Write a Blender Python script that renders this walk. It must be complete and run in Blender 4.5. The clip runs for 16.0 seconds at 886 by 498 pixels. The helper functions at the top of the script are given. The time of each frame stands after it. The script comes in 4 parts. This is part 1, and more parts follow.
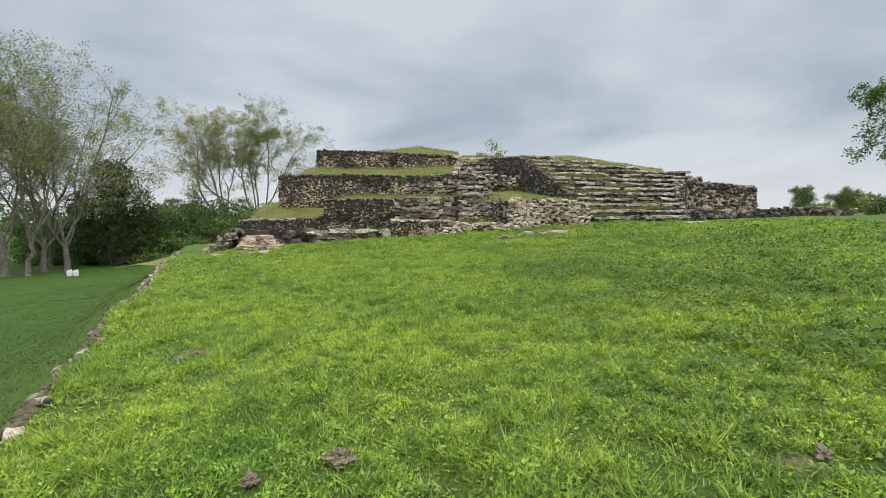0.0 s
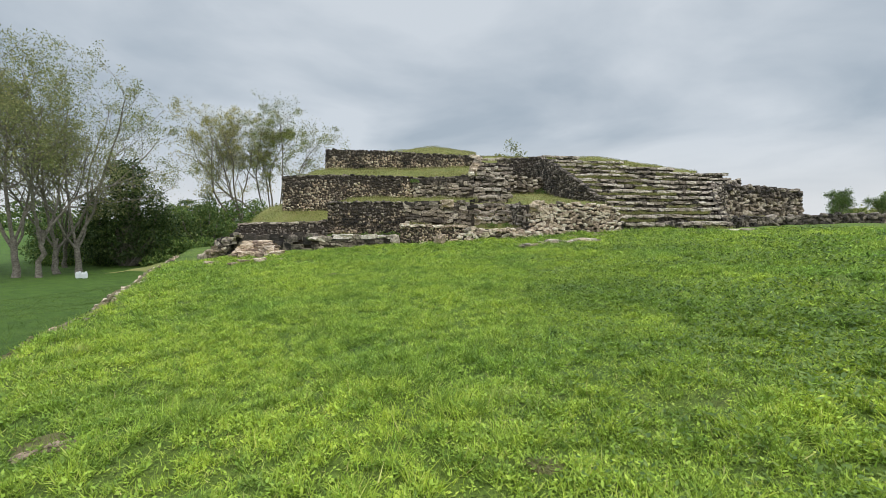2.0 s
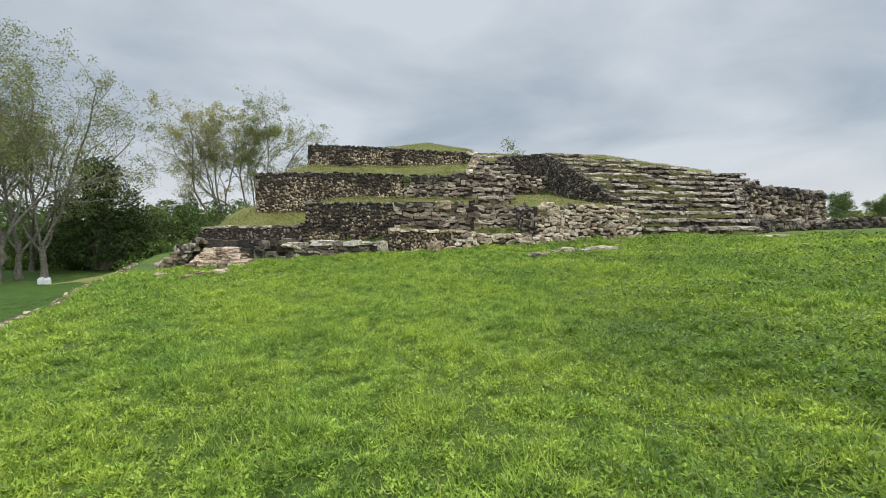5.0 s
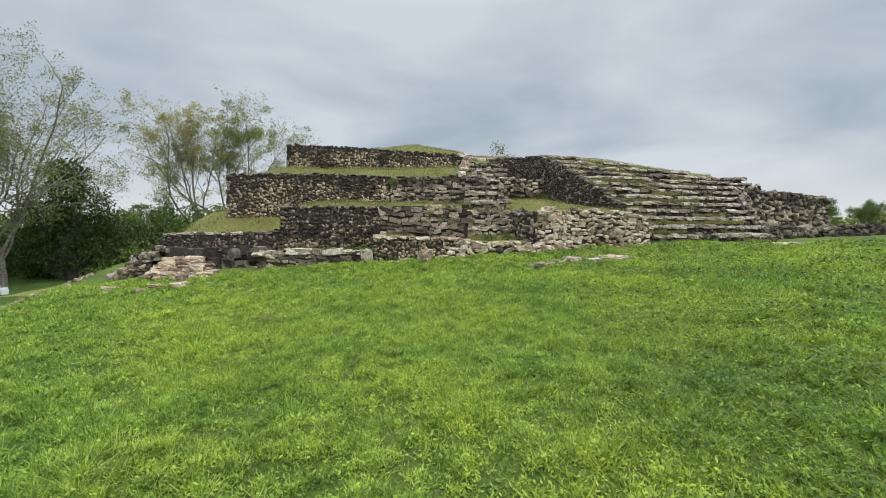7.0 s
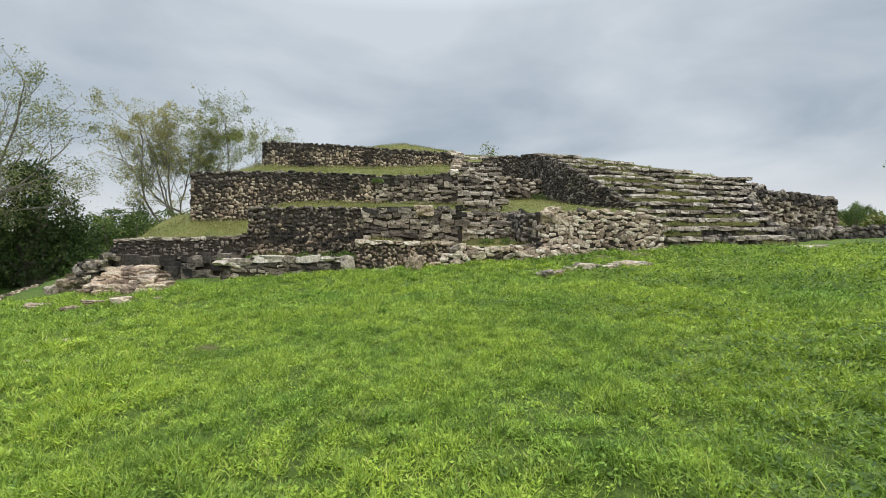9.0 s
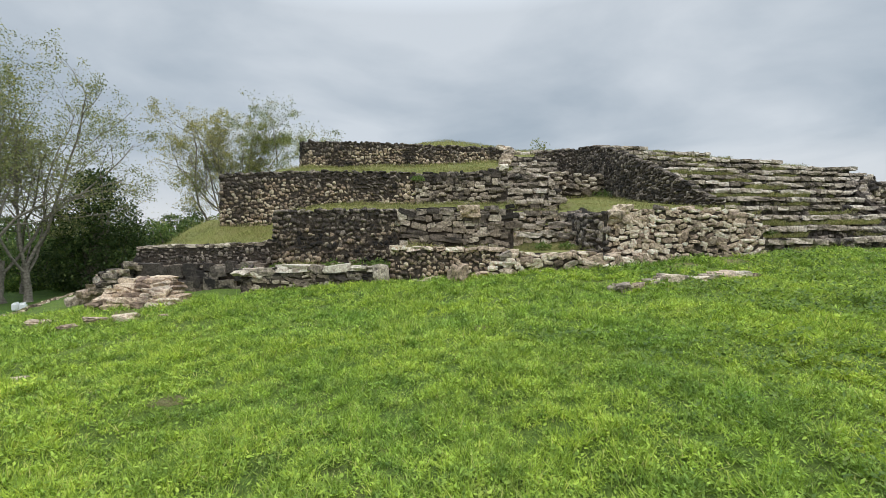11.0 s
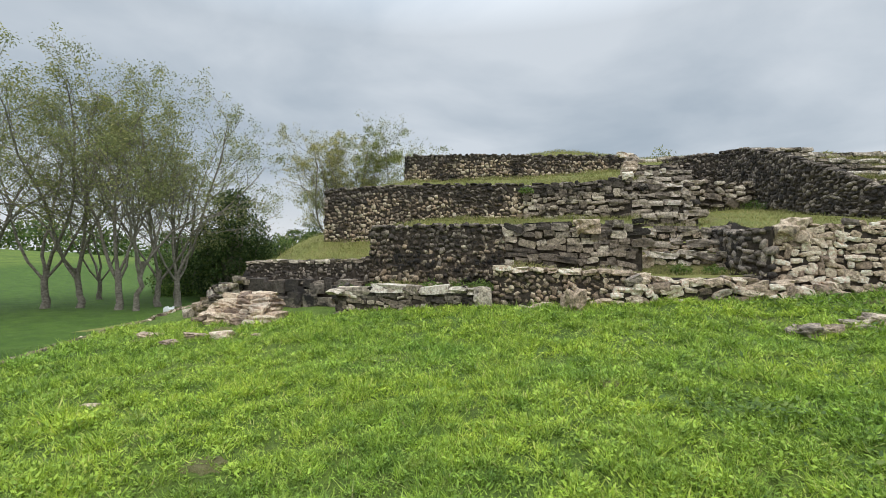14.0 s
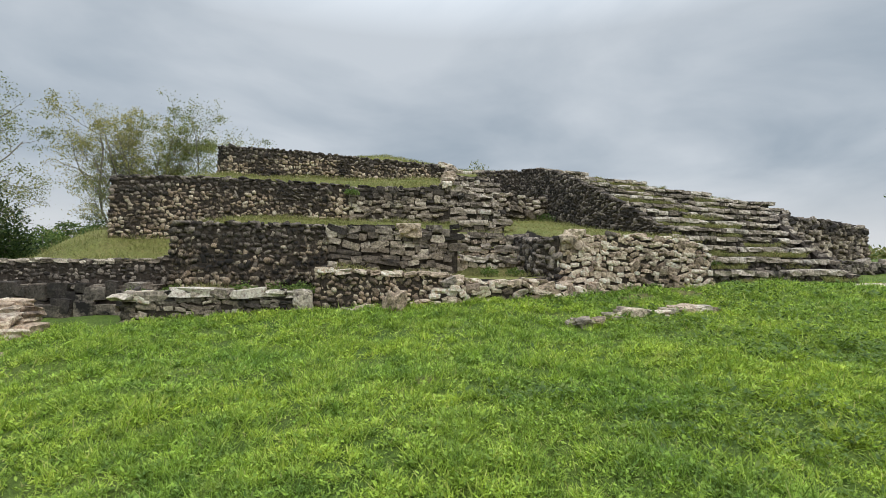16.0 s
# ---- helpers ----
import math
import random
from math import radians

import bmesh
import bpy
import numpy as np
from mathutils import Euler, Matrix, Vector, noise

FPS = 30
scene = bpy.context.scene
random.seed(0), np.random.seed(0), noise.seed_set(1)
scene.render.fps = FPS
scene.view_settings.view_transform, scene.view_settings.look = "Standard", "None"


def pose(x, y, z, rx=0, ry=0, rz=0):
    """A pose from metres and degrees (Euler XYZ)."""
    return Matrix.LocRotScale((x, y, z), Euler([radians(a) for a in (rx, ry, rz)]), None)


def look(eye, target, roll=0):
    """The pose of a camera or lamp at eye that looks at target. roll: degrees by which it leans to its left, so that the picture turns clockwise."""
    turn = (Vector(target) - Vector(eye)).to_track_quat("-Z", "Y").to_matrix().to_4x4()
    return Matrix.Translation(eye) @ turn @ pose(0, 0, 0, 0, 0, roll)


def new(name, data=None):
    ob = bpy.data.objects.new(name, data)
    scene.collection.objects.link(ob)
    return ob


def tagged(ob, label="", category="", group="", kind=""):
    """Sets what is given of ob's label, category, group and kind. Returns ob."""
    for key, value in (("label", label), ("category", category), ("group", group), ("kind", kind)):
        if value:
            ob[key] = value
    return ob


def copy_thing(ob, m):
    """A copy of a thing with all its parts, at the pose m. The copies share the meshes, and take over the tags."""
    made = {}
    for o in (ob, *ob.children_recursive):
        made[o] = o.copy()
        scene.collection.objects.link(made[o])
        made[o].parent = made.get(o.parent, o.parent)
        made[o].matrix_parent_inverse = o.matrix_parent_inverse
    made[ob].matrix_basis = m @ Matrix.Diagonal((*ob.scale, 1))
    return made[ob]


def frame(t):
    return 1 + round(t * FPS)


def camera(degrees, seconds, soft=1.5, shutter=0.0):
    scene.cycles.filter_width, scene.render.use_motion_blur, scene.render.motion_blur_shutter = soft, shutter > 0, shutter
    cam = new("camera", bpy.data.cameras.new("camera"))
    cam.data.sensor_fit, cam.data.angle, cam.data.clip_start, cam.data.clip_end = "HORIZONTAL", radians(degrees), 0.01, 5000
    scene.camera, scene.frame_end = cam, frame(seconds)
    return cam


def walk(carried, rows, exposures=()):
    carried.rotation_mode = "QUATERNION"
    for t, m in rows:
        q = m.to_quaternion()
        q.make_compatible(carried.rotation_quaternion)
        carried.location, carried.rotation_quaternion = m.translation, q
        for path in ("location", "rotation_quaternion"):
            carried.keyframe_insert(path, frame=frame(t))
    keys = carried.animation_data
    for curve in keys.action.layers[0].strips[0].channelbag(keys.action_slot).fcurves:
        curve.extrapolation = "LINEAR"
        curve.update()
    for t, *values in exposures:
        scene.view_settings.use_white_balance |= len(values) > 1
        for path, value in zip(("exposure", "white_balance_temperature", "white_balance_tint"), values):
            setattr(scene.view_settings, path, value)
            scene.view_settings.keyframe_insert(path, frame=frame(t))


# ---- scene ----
cam = camera(88.0, 16.0, soft=0.5)
# t, x, y, z, yaw, pitch, roll
PATH = [
    (0, 0.735, -5.413, 1.135, 1.57, -4.05, -0.7),
    (0.5, 0.768, -4.958, 1.175, 1.99, -4.04, -0.51),
    (1, 0.831, -4.552, 1.194, 2.31, -3.97, -0.47),
    (1.5, 0.839, -4.097, 1.19, 2.9, -3.87, -0.4),
    (2, 0.827, -3.628, 1.242, 3.81, -3.77, -0.3),
    (2.5, 0.828, -3.196, 1.277, 4.9, -3.71, -0.34),
    (3, 0.765, -2.742, 1.282, 5.83, -3.68, -0.39),
    (3.5, 0.706, -2.374, 1.293, 5.84, -3.79, -0.46),
    (4, 0.673, -1.995, 1.305, 4.86, -3.87, -0.41),
    (6.5, 0.402, -0.139, 1.346, 1.53, -2.99, 0.03),
    (7, 0.35, 0.267, 1.337, 1.16, -2.9, -0.04),
    (7.5, 0.261, 0.701, 1.297, 0.32, -2.59, -0.05),
    (8, 0.232, 1.117, 1.284, -0.87, -2.32, -0.2),
    (10.5, 0.174, 3.232, 1.334, 3.23, -2.34, -0.76),
    (11, 0.224, 3.694, 1.354, 5.64, -2.11, -0.88),
    (11.5, 0.177, 4.071, 1.372, 9.3, -1.26, -0.77),
    (12, 0.113, 4.48, 1.388, 14.61, -0.36, -0.65),
    (12.5, 0.088, 4.755, 1.416, 19.89, 0.07, -0.69),
    (13, 0.026, 4.839, 1.419, 23.04, 0.17, -0.6),
    (13.5, 0.006, 4.893, 1.414, 22.81, 0.01, -0.4),
    (14, 0.012, 4.942, 1.408, 18.88, -0.04, -0.27),
    (14.5, 0.028, 4.962, 1.404, 12.97, 0.09, 0.01),
    (15, 0.038, 4.949, 1.42, 6.93, 0.19, 0.46),
    (15.5, 0.049, 4.969, 1.401, 1.71, 0.4, 0.8),
    (16, 0.072, 4.994, 1.396, -2.47, 0.38, 0.86),
]
walk(cam, [(t, pose(x, y, z, 90 + p, -r, w)) for t, x, y, z, w, p, r in PATH],
     [(0, 0.0), (10, 0.0), (13, 0.06), (14.5, 0.0), (16, -0.1)])

# ---- light ----
SUN_EL, SUN_ROT = radians(52), radians(150)
world = bpy.data.worlds.new("sky")
scene.world = world
world.use_nodes = True
wn, wl = world.node_tree.nodes, world.node_tree.links
wn.clear()
w_out = wn.new("ShaderNodeOutputWorld")
w_sky = wn.new("ShaderNodeTexSky")
w_sky.sky_type, w_sky.sun_disc = "NISHITA", False
w_sky.sun_elevation, w_sky.sun_rotation = SUN_EL, SUN_ROT
w_bg = wn.new("ShaderNodeBackground")
w_bg.inputs["Strength"].default_value = 0.08
w_cl = wn.new("ShaderNodeBackground")
w_cl.inputs["Strength"].default_value = 0.80
w_mix = wn.new("ShaderNodeMixShader")
w_mix.inputs[0].default_value = 0.93
w_tc = wn.new("ShaderNodeTexCoord")
w_sep = wn.new("ShaderNodeSeparateXYZ")
wl.new(w_tc.outputs["Generated"], w_sep.inputs[0])
# flatten the dome into a cloud deck: direction over (height + 0.18)
w_add = wn.new("ShaderNodeMath")
w_add.operation, w_add.inputs[1].default_value = "ADD", 0.22
w_abs = wn.new("ShaderNodeMath")
w_abs.operation = "ABSOLUTE"
wl.new(w_sep.outputs["Z"], w_abs.inputs[0])
wl.new(w_abs.outputs[0], w_add.inputs[0])
w_div = wn.new("ShaderNodeVectorMath")
w_div.operation = "DIVIDE"
w_comb = wn.new("ShaderNodeCombineXYZ")
for i in range(3):
    wl.new(w_add.outputs[0], w_comb.inputs[i])
wl.new(w_tc.outputs["Generated"], w_div.inputs[0])
wl.new(w_comb.outputs[0], w_div.inputs[1])
w_n1 = wn.new("ShaderNodeTexNoise")
w_n1.inputs["Scale"].default_value, w_n1.inputs["Detail"].default_value = 1.15, 7
w_n1.inputs["Roughness"].default_value, w_n1.inputs["Distortion"].default_value = 0.5, 0.35
wl.new(w_div.outputs[0], w_n1.inputs["Vector"])
w_r = wn.new("ShaderNodeValToRGB")
w_r.color_ramp.elements[0].position, w_r.color_ramp.elements[0].color = 0.35, (0.505, 0.595, 0.69, 1)
w_r.color_ramp.elements[1].position, w_r.color_ramp.elements[1].color = 0.66, (0.805, 0.875, 0.95, 1)
wl.new(w_n1.outputs["Fac"], w_r.inputs[0])
# brighter band low over the horizon
w_h = wn.new("ShaderNodeMapRange")
w_h.inputs[1].default_value, w_h.inputs[2].default_value = 0.02, 0.16
w_h.inputs[3].default_value, w_h.inputs[4].default_value = 0.88, 0.0
wl.new(w_sep.outputs["Z"], w_h.inputs[0])
w_m2 = wn.new("ShaderNodeMix")
w_m2.data_type = "RGBA"
w_m2.inputs[7].default_value = (0.97, 1.0, 1.04, 1)
wl.new(w_h.outputs[0], w_m2.inputs[0])
wl.new(w_r.outputs[0], w_m2.inputs[6])
# an overcast sky is brightest overhead
w_z = wn.new("ShaderNodeMapRange")
w_z.inputs[1].default_value, w_z.inputs[2].default_value = 0.42, 0.85
w_z.inputs[3].default_value, w_z.inputs[4].default_value = 1.0, 3.4
wl.new(w_sep.outputs["Z"], w_z.inputs[0])
w_sc = wn.new("ShaderNodeVectorMath")
w_sc.operation = "SCALE"
wl.new(w_m2.outputs[2], w_sc.inputs[0])
wl.new(w_z.outputs[0], w_sc.inputs["Scale"])
wl.new(w_sc.outputs[0], w_cl.inputs["Color"])
wl.new(w_sky.outputs[0], w_bg.inputs["Color"])
wl.new(w_bg.outputs[0], w_mix.inputs[1])
wl.new(w_cl.outputs[0], w_mix.inputs[2])
wl.new(w_mix.outputs[0], w_out.inputs["Surface"])

sun = new("sun", bpy.data.lights.new("sun", "SUN"))
sun.data.energy, sun.data.angle, sun.data.color = 1.4, radians(25), (1.0, 0.96, 0.9)
sun.matrix_world = look((0, 0, 40), (-0.31 * 30, 0.53 * 30, 40 - 0.79 * 30 - 10))


# ---- materials ----
def mat(name, rough=0.9):
    m = bpy.data.materials.new(name)
    m.use_nodes = True
    b = m.node_tree.nodes["Principled BSDF"]
    b.inputs["Roughness"].default_value = rough
    b.inputs["Specular IOR Level"].default_value = 0.25
    return m, m.node_tree.nodes, m.node_tree.links, b


def noise_node(n, l, vec, scale, detail=4, rough=0.55):
    t = n.new("ShaderNodeTexNoise")
    t.inputs["Scale"].default_value, t.inputs["Detail"].default_value = scale, detail
    t.inputs["Roughness"].default_value = rough
    l.new(vec, t.inputs["Vector"])
    return t.outputs["Fac"]


def ramp(n, l, fac, stops):
    r = n.new("ShaderNodeValToRGB")
    e = r.color_ramp.elements
    while len(e) < len(stops):
        e.new(0.5)
    for k, (p, c) in enumerate(stops):
        e[k].position, e[k].color = p, (*c, 1)
    l.new(fac, r.inputs[0])
    return r.outputs[0]


def mixc(n, l, fac, a, b, kind="MIX"):
    m = n.new("ShaderNodeMix")
    m.data_type, m.blend_type = "RGBA", kind
    for sock, v in ((m.inputs[0], fac), (m.inputs[6], a), (m.inputs[7], b)):
        if hasattr(v, "is_linked"):
            l.new(v, sock)
        elif isinstance(v, tuple):
            sock.default_value = (*v, 1)
        else:
            sock.default_value = v
    return m.outputs[2]


def bump(n, l, b, height, strength=0.4, dist=0.02):
    k = n.new("ShaderNodeBump")
    k.inputs["Strength"].default_value, k.inputs["Distance"].default_value = strength, dist
    l.new(height, k.inputs["Height"])
    l.new(k.outputs[0], b.inputs["Normal"])


def stone_mat(name, light, mid, dark, stain, lo, hi, islands=False):
    """Weathered limestone: per-stone tint, lichen speckle, black crust in patches of about a metre."""
    m, n, l, b = mat(name, 0.93)
    geo = n.new("ShaderNodeNewGeometry")
    pos = geo.outputs["Position"]
    if islands:
        rnd = geo.outputs["Random Per Island"]
    else:
        rnd = n.new("ShaderNodeObjectInfo").outputs["Random"]
    tint = ramp(n, l, rnd, [(0.0, dark), (0.45, mid), (1.0, light)])
    fine = noise_node(n, l, pos, 17, 7, 0.72)
    col = mixc(n, l, 0.85, tint, ramp(n, l, fine, [(0.34, (0.14, 0.14, 0.14)), (0.66, (0.9, 0.9, 0.88))]), "OVERLAY")
    grit = noise_node(n, l, pos, 75, 4, 0.7)
    col = mixc(n, l, 0.7, col, ramp(n, l, grit, [(0.36, (0.3, 0.3, 0.3)), (0.58, (0.82, 0.82, 0.82))]), "OVERLAY")
    lich = noise_node(n, l, pos, 55, 3, 0.6)
    lf = ramp(n, l, lich, [(0.60, (0, 0, 0)), (0.72, (0.4, 0.4, 0.4))])
    col = mixc(n, l, lf, col, (0.42, 0.41, 0.37))
    crust = noise_node(n, l, pos, 1.0, 9, 0.74)
    cf = ramp(n, l, crust, [(lo, (0, 0, 0)), (hi, (1, 1, 1))])
    col = mixc(n, l, cf, col, stain)
    l.new(col, b.inputs["Base Color"])
    bump(n, l, b, fine, 0.9, 0.04)
    return m


CRUST = (0.028, 0.025, 0.023)
C_WARM = ((0.58, 0.47, 0.345), (0.34, 0.25, 0.175), (0.12, 0.092, 0.07))
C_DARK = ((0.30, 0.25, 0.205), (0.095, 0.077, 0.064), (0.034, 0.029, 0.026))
C_PALE = ((0.66, 0.545, 0.43), (0.43, 0.33, 0.245), (0.19, 0.14, 0.105))
C_STEP = ((0.50, 0.42, 0.335), (0.245, 0.195, 0.15), (0.09, 0.072, 0.058))
C_OCHRE = ((0.60, 0.47, 0.36), (0.42, 0.31, 0.22), (0.17, 0.12, 0.09))
M_COBBLE = stone_mat("weathered cobble", *C_WARM, CRUST, 0.47, 0.60)
M_COBBLE_J = stone_mat("weathered cobble far", *C_WARM, CRUST, 0.47, 0.60, True)
# crust on the walls; on the great stair the black is painted riser shade
M_BLACK = stone_mat("black crusted and shade-dark cobble", *C_DARK, CRUST, 0.50, 0.66)
M_BLACK_J = stone_mat("black crusted and shade-dark cobble far", *C_DARK, CRUST, 0.50, 0.66, True)
M_PALE = stone_mat("pale limestone", *C_PALE, CRUST, 0.54, 0.68)
M_PALE_J = stone_mat("pale limestone far", *C_PALE, CRUST, 0.54, 0.68, True)
M_ORANGE = stone_mat("ochre limestone", *C_OCHRE, (0.05, 0.042, 0.036), 0.52, 0.68)
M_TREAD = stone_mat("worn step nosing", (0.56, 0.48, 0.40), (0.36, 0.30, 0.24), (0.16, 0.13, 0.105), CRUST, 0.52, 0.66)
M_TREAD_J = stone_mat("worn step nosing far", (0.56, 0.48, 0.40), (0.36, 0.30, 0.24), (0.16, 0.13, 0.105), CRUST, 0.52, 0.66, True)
M_STEP = stone_mat("stair stone", *C_STEP, CRUST, 0.50, 0.64)
M_STEP_J = stone_mat("stair stone far", *C_STEP, CRUST, 0.50, 0.64, True)
FAR_OF = {M_TREAD: M_TREAD_J, M_COBBLE: M_COBBLE_J, M_BLACK: M_BLACK_J, M_PALE: M_PALE_J, M_STEP: M_STEP_J, M_ORANGE: M_PALE_J}


def earth_mat(name, a, c, grassy):
    m, n, l, b = mat(name, 0.97)
    geo = n.new("ShaderNodeNewGeometry")
    pos = geo.outputs["Position"]
    col = ramp(n, l, noise_node(n, l, pos, 9, 9, 0.75), [(0.34, a), (0.66, c)])
    if grassy:
        up = n.new("ShaderNodeSeparateXYZ")
        l.new(geo.outputs["Normal"], up.inputs[0])
        f = n.new("ShaderNodeMath")
        f.operation = "MULTIPLY"
        l.new(ramp(n, l, up.outputs["Z"], [(0.5, (0, 0, 0)), (0.8, (1, 1, 1))]), f.inputs[0])
        l.new(ramp(n, l, noise_node(n, l, pos, 1.6, 4), [(0.30, (0, 0, 0)), (0.52, (1, 1, 1))]), f.inputs[1])
        g = ramp(n, l, noise_node(n, l, pos, 14, 5), [(0.3, (0.075, 0.105, 0.028)), (0.7, (0.165, 0.19, 0.06))])
        col = mixc(n, l, f.outputs[0], col, g)
    l.new(col, b.inputs["Base Color"])
    bump(n, l, b, noise_node(n, l, pos, 22, 7, 0.75), 1.0, 0.07)
    return m


M_MORTAR = earth_mat("dark mortar", (0.026, 0.021, 0.017), (0.105, 0.082, 0.062), False)
M_STEPBODY = earth_mat("stair fill with grass", (0.03, 0.025, 0.021), (0.12, 0.098, 0.075), True)


def lawn_mat(name, c1, c2, c3, dry, steep=False, low=None):
    m, n, l, b = mat(name, 0.85)
    geo = n.new("ShaderNodeNewGeometry")
    pos = geo.outputs["Position"]
    big = noise_node(n, l, pos, 0.35, 8, 0.68)
    med = noise_node(n, l, pos, 1.1, 8, 0.72)
    fine = noise_node(n, l, pos, 24, 9, 0.8)
    col = ramp(n, l, big, [(0.30, c1), (0.5, c2), (0.70, c3)])
    col = mixc(n, l, ramp(n, l, med, [(0.52, (0, 0, 0)), (0.75, (0.65, 0.65, 0.65))]), col, dry)
    # below the platform the trees' shade is put into the colour as deeper green
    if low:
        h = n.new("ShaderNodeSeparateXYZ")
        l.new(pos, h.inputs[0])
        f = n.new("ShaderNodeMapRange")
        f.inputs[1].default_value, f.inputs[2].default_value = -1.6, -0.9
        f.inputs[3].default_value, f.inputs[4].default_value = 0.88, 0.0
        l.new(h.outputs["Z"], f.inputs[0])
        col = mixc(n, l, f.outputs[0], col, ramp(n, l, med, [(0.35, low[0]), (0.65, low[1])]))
    col = mixc(n, l, 0.8, col, ramp(n, l, fine, [(0.36, (0.12, 0.12, 0.12)), (0.64, (0.86, 0.86, 0.86))]), "OVERLAY")
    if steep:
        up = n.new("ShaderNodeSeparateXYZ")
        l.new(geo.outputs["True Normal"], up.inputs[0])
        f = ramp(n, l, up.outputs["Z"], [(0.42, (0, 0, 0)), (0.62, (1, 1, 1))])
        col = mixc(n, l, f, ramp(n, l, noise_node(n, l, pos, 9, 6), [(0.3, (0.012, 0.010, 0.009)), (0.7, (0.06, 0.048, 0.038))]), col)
    l.new(col, b.inputs["Base Color"])
    bump(n, l, b, fine, 0.8, 0.05)
    return m


# low: greens of the lower lawn, darkened for the shade of the grove
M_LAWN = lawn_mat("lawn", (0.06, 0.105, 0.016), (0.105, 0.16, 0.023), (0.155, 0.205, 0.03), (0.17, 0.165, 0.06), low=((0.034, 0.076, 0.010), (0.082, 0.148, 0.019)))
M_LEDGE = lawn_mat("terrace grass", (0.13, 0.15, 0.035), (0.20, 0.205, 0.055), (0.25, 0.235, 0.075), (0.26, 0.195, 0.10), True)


def leaf_mat(name, stops, rough=0.6, trans=0.25, dry=None):
    m, n, l, b = mat(name, rough)
    geo = n.new("ShaderNodeNewGeometry")
    a = ramp(n, l, geo.outputs["Random Per Island"], stops)
    big = noise_node(n, l, geo.outputs["Position"], 0.45, 3)
    col = mixc(n, l, 0.6, a, ramp(n, l, big, [(0.3, (0.32, 0.34, 0.3)), (0.7, (0.7, 0.68, 0.6))]), "OVERLAY")
    if dry:
        d = noise_node(n, l, geo.outputs["Position"], 0.8, 6, 0.65)
        col = mixc(n, l, ramp(n, l, d, [(0.48, (0, 0, 0)), (0.70, (0.5, 0.5, 0.5))]), col, dry)
        tuft = noise_node(n, l, geo.outputs["Position"], 6.5, 6, 0.75)
        col = mixc(n, l, 0.9, col, ramp(n, l, tuft, [(0.37, (0.13, 0.14, 0.13)), (0.60, (0.88, 0.88, 0.8))]), "OVERLAY")
    l.new(col, b.inputs["Base Color"])
    t = n.new("ShaderNodeBsdfTranslucent")
    l.new(col, t.inputs["Color"])
    x = n.new("ShaderNodeMixShader")
    x.inputs[0].default_value = trans
    l.new(b.outputs[0], x.inputs[1])
    l.new(t.outputs[0], x.inputs[2])
    l.new(x.outputs[0], n["Material Output"].inputs["Surface"])
    return m




def turf_mat(name, stops, dry, rough, trans):
    """Lawn leaves: a tint for each leaf, patches of deep and of yellowish green about two metres wide, straw in spots."""
    m, n, l, b = mat(name, rough)
    geo = n.new("ShaderNodeNewGeometry")
    pos = geo.outputs["Position"]
    col = ramp(n, l, geo.outputs["Random Per Island"], stops)
    big = noise_node(n, l, pos, 0.42, 5, 0.62)
    col = mixc(n, l, 0.85, col, ramp(n, l, big, [(0.34, (0.34, 0.42, 0.40)), (0.5, (0.52, 0.53, 0.48)), (0.66, (0.66, 0.64, 0.48))]), "OVERLAY")
    tuft = noise_node(n, l, pos, 5.0, 5, 0.7)
    col = mixc(n, l, 0.75, col, ramp(n, l, tuft, [(0.36, (0.2, 0.24, 0.24)), (0.60, (0.74, 0.70, 0.62))]), "OVERLAY")
    spots = noise_node(n, l, pos, 1.3, 7, 0.7)
    col = mixc(n, l, ramp(n, l, spots, [(0.60, (0, 0, 0)), (0.74, (0.6, 0.6, 0.6))]), col, dry)
    l.new(col, b.inputs["Base Color"])
    t = n.new("ShaderNodeBsdfTranslucent")
    l.new(col, t.inputs["Color"])
    x = n.new("ShaderNodeMixShader")
    x.inputs[0].default_value = trans
    l.new(b.outputs[0], x.inputs[1])
    l.new(t.outputs[0], x.inputs[2])
    l.new(x.outputs[0], n["Material Output"].inputs["Surface"])
    return m


M_BLADE = turf_mat("grass blade", [(0, (0.14, 0.215, 0.038)), (0.5, (0.325, 0.435, 0.07)), (0.88, (0.44, 0.565, 0.11)), (0.97, (0.54, 0.58, 0.19)), (1, (0.58, 0.52, 0.27))], (0.36, 0.33, 0.13), 0.5, 0.35)
M_HERB = turf_mat("creeping leaf", [(0, (0.13, 0.21, 0.038)), (0.55, (0.285, 0.405, 0.064)), (1, (0.41, 0.54, 0.10))], (0.40, 0.38, 0.15), 0.5, 0.3)
M_DRYBLADE = leaf_mat("terrace grass blade", [(0, (0.14, 0.17, 0.045)), (0.55, (0.25, 0.255, 0.085)), (1, (0.44, 0.37, 0.19))], 0.7, 0.3)
M_LEAF = leaf_mat("tree leaf", [(0, (0.13, 0.17, 0.055)), (0.6, (0.26, 0.285, 0.10)), (1, (0.43, 0.37, 0.15))], 0.6, 0.4)
M_LEAF_Y = leaf_mat("yellowing leaf", [(0, (0.17, 0.20, 0.08)), (0.6, (0.275, 0.295, 0.125)), (1, (0.45, 0.41, 0.18))], 0.6, 0.4)
M_LEAF_D = leaf_mat("dark evergreen leaf", [(0, (0.06, 0.105, 0.035)), (0.7, (0.145, 0.215, 0.065)), (1, (0.26, 0.30, 0.10))])
M_LEAF_E = leaf_mat("deep evergreen leaf", [(0, (0.03, 0.055, 0.02)), (0.7, (0.08, 0.12, 0.038)), (1, (0.16, 0.19, 0.065))])
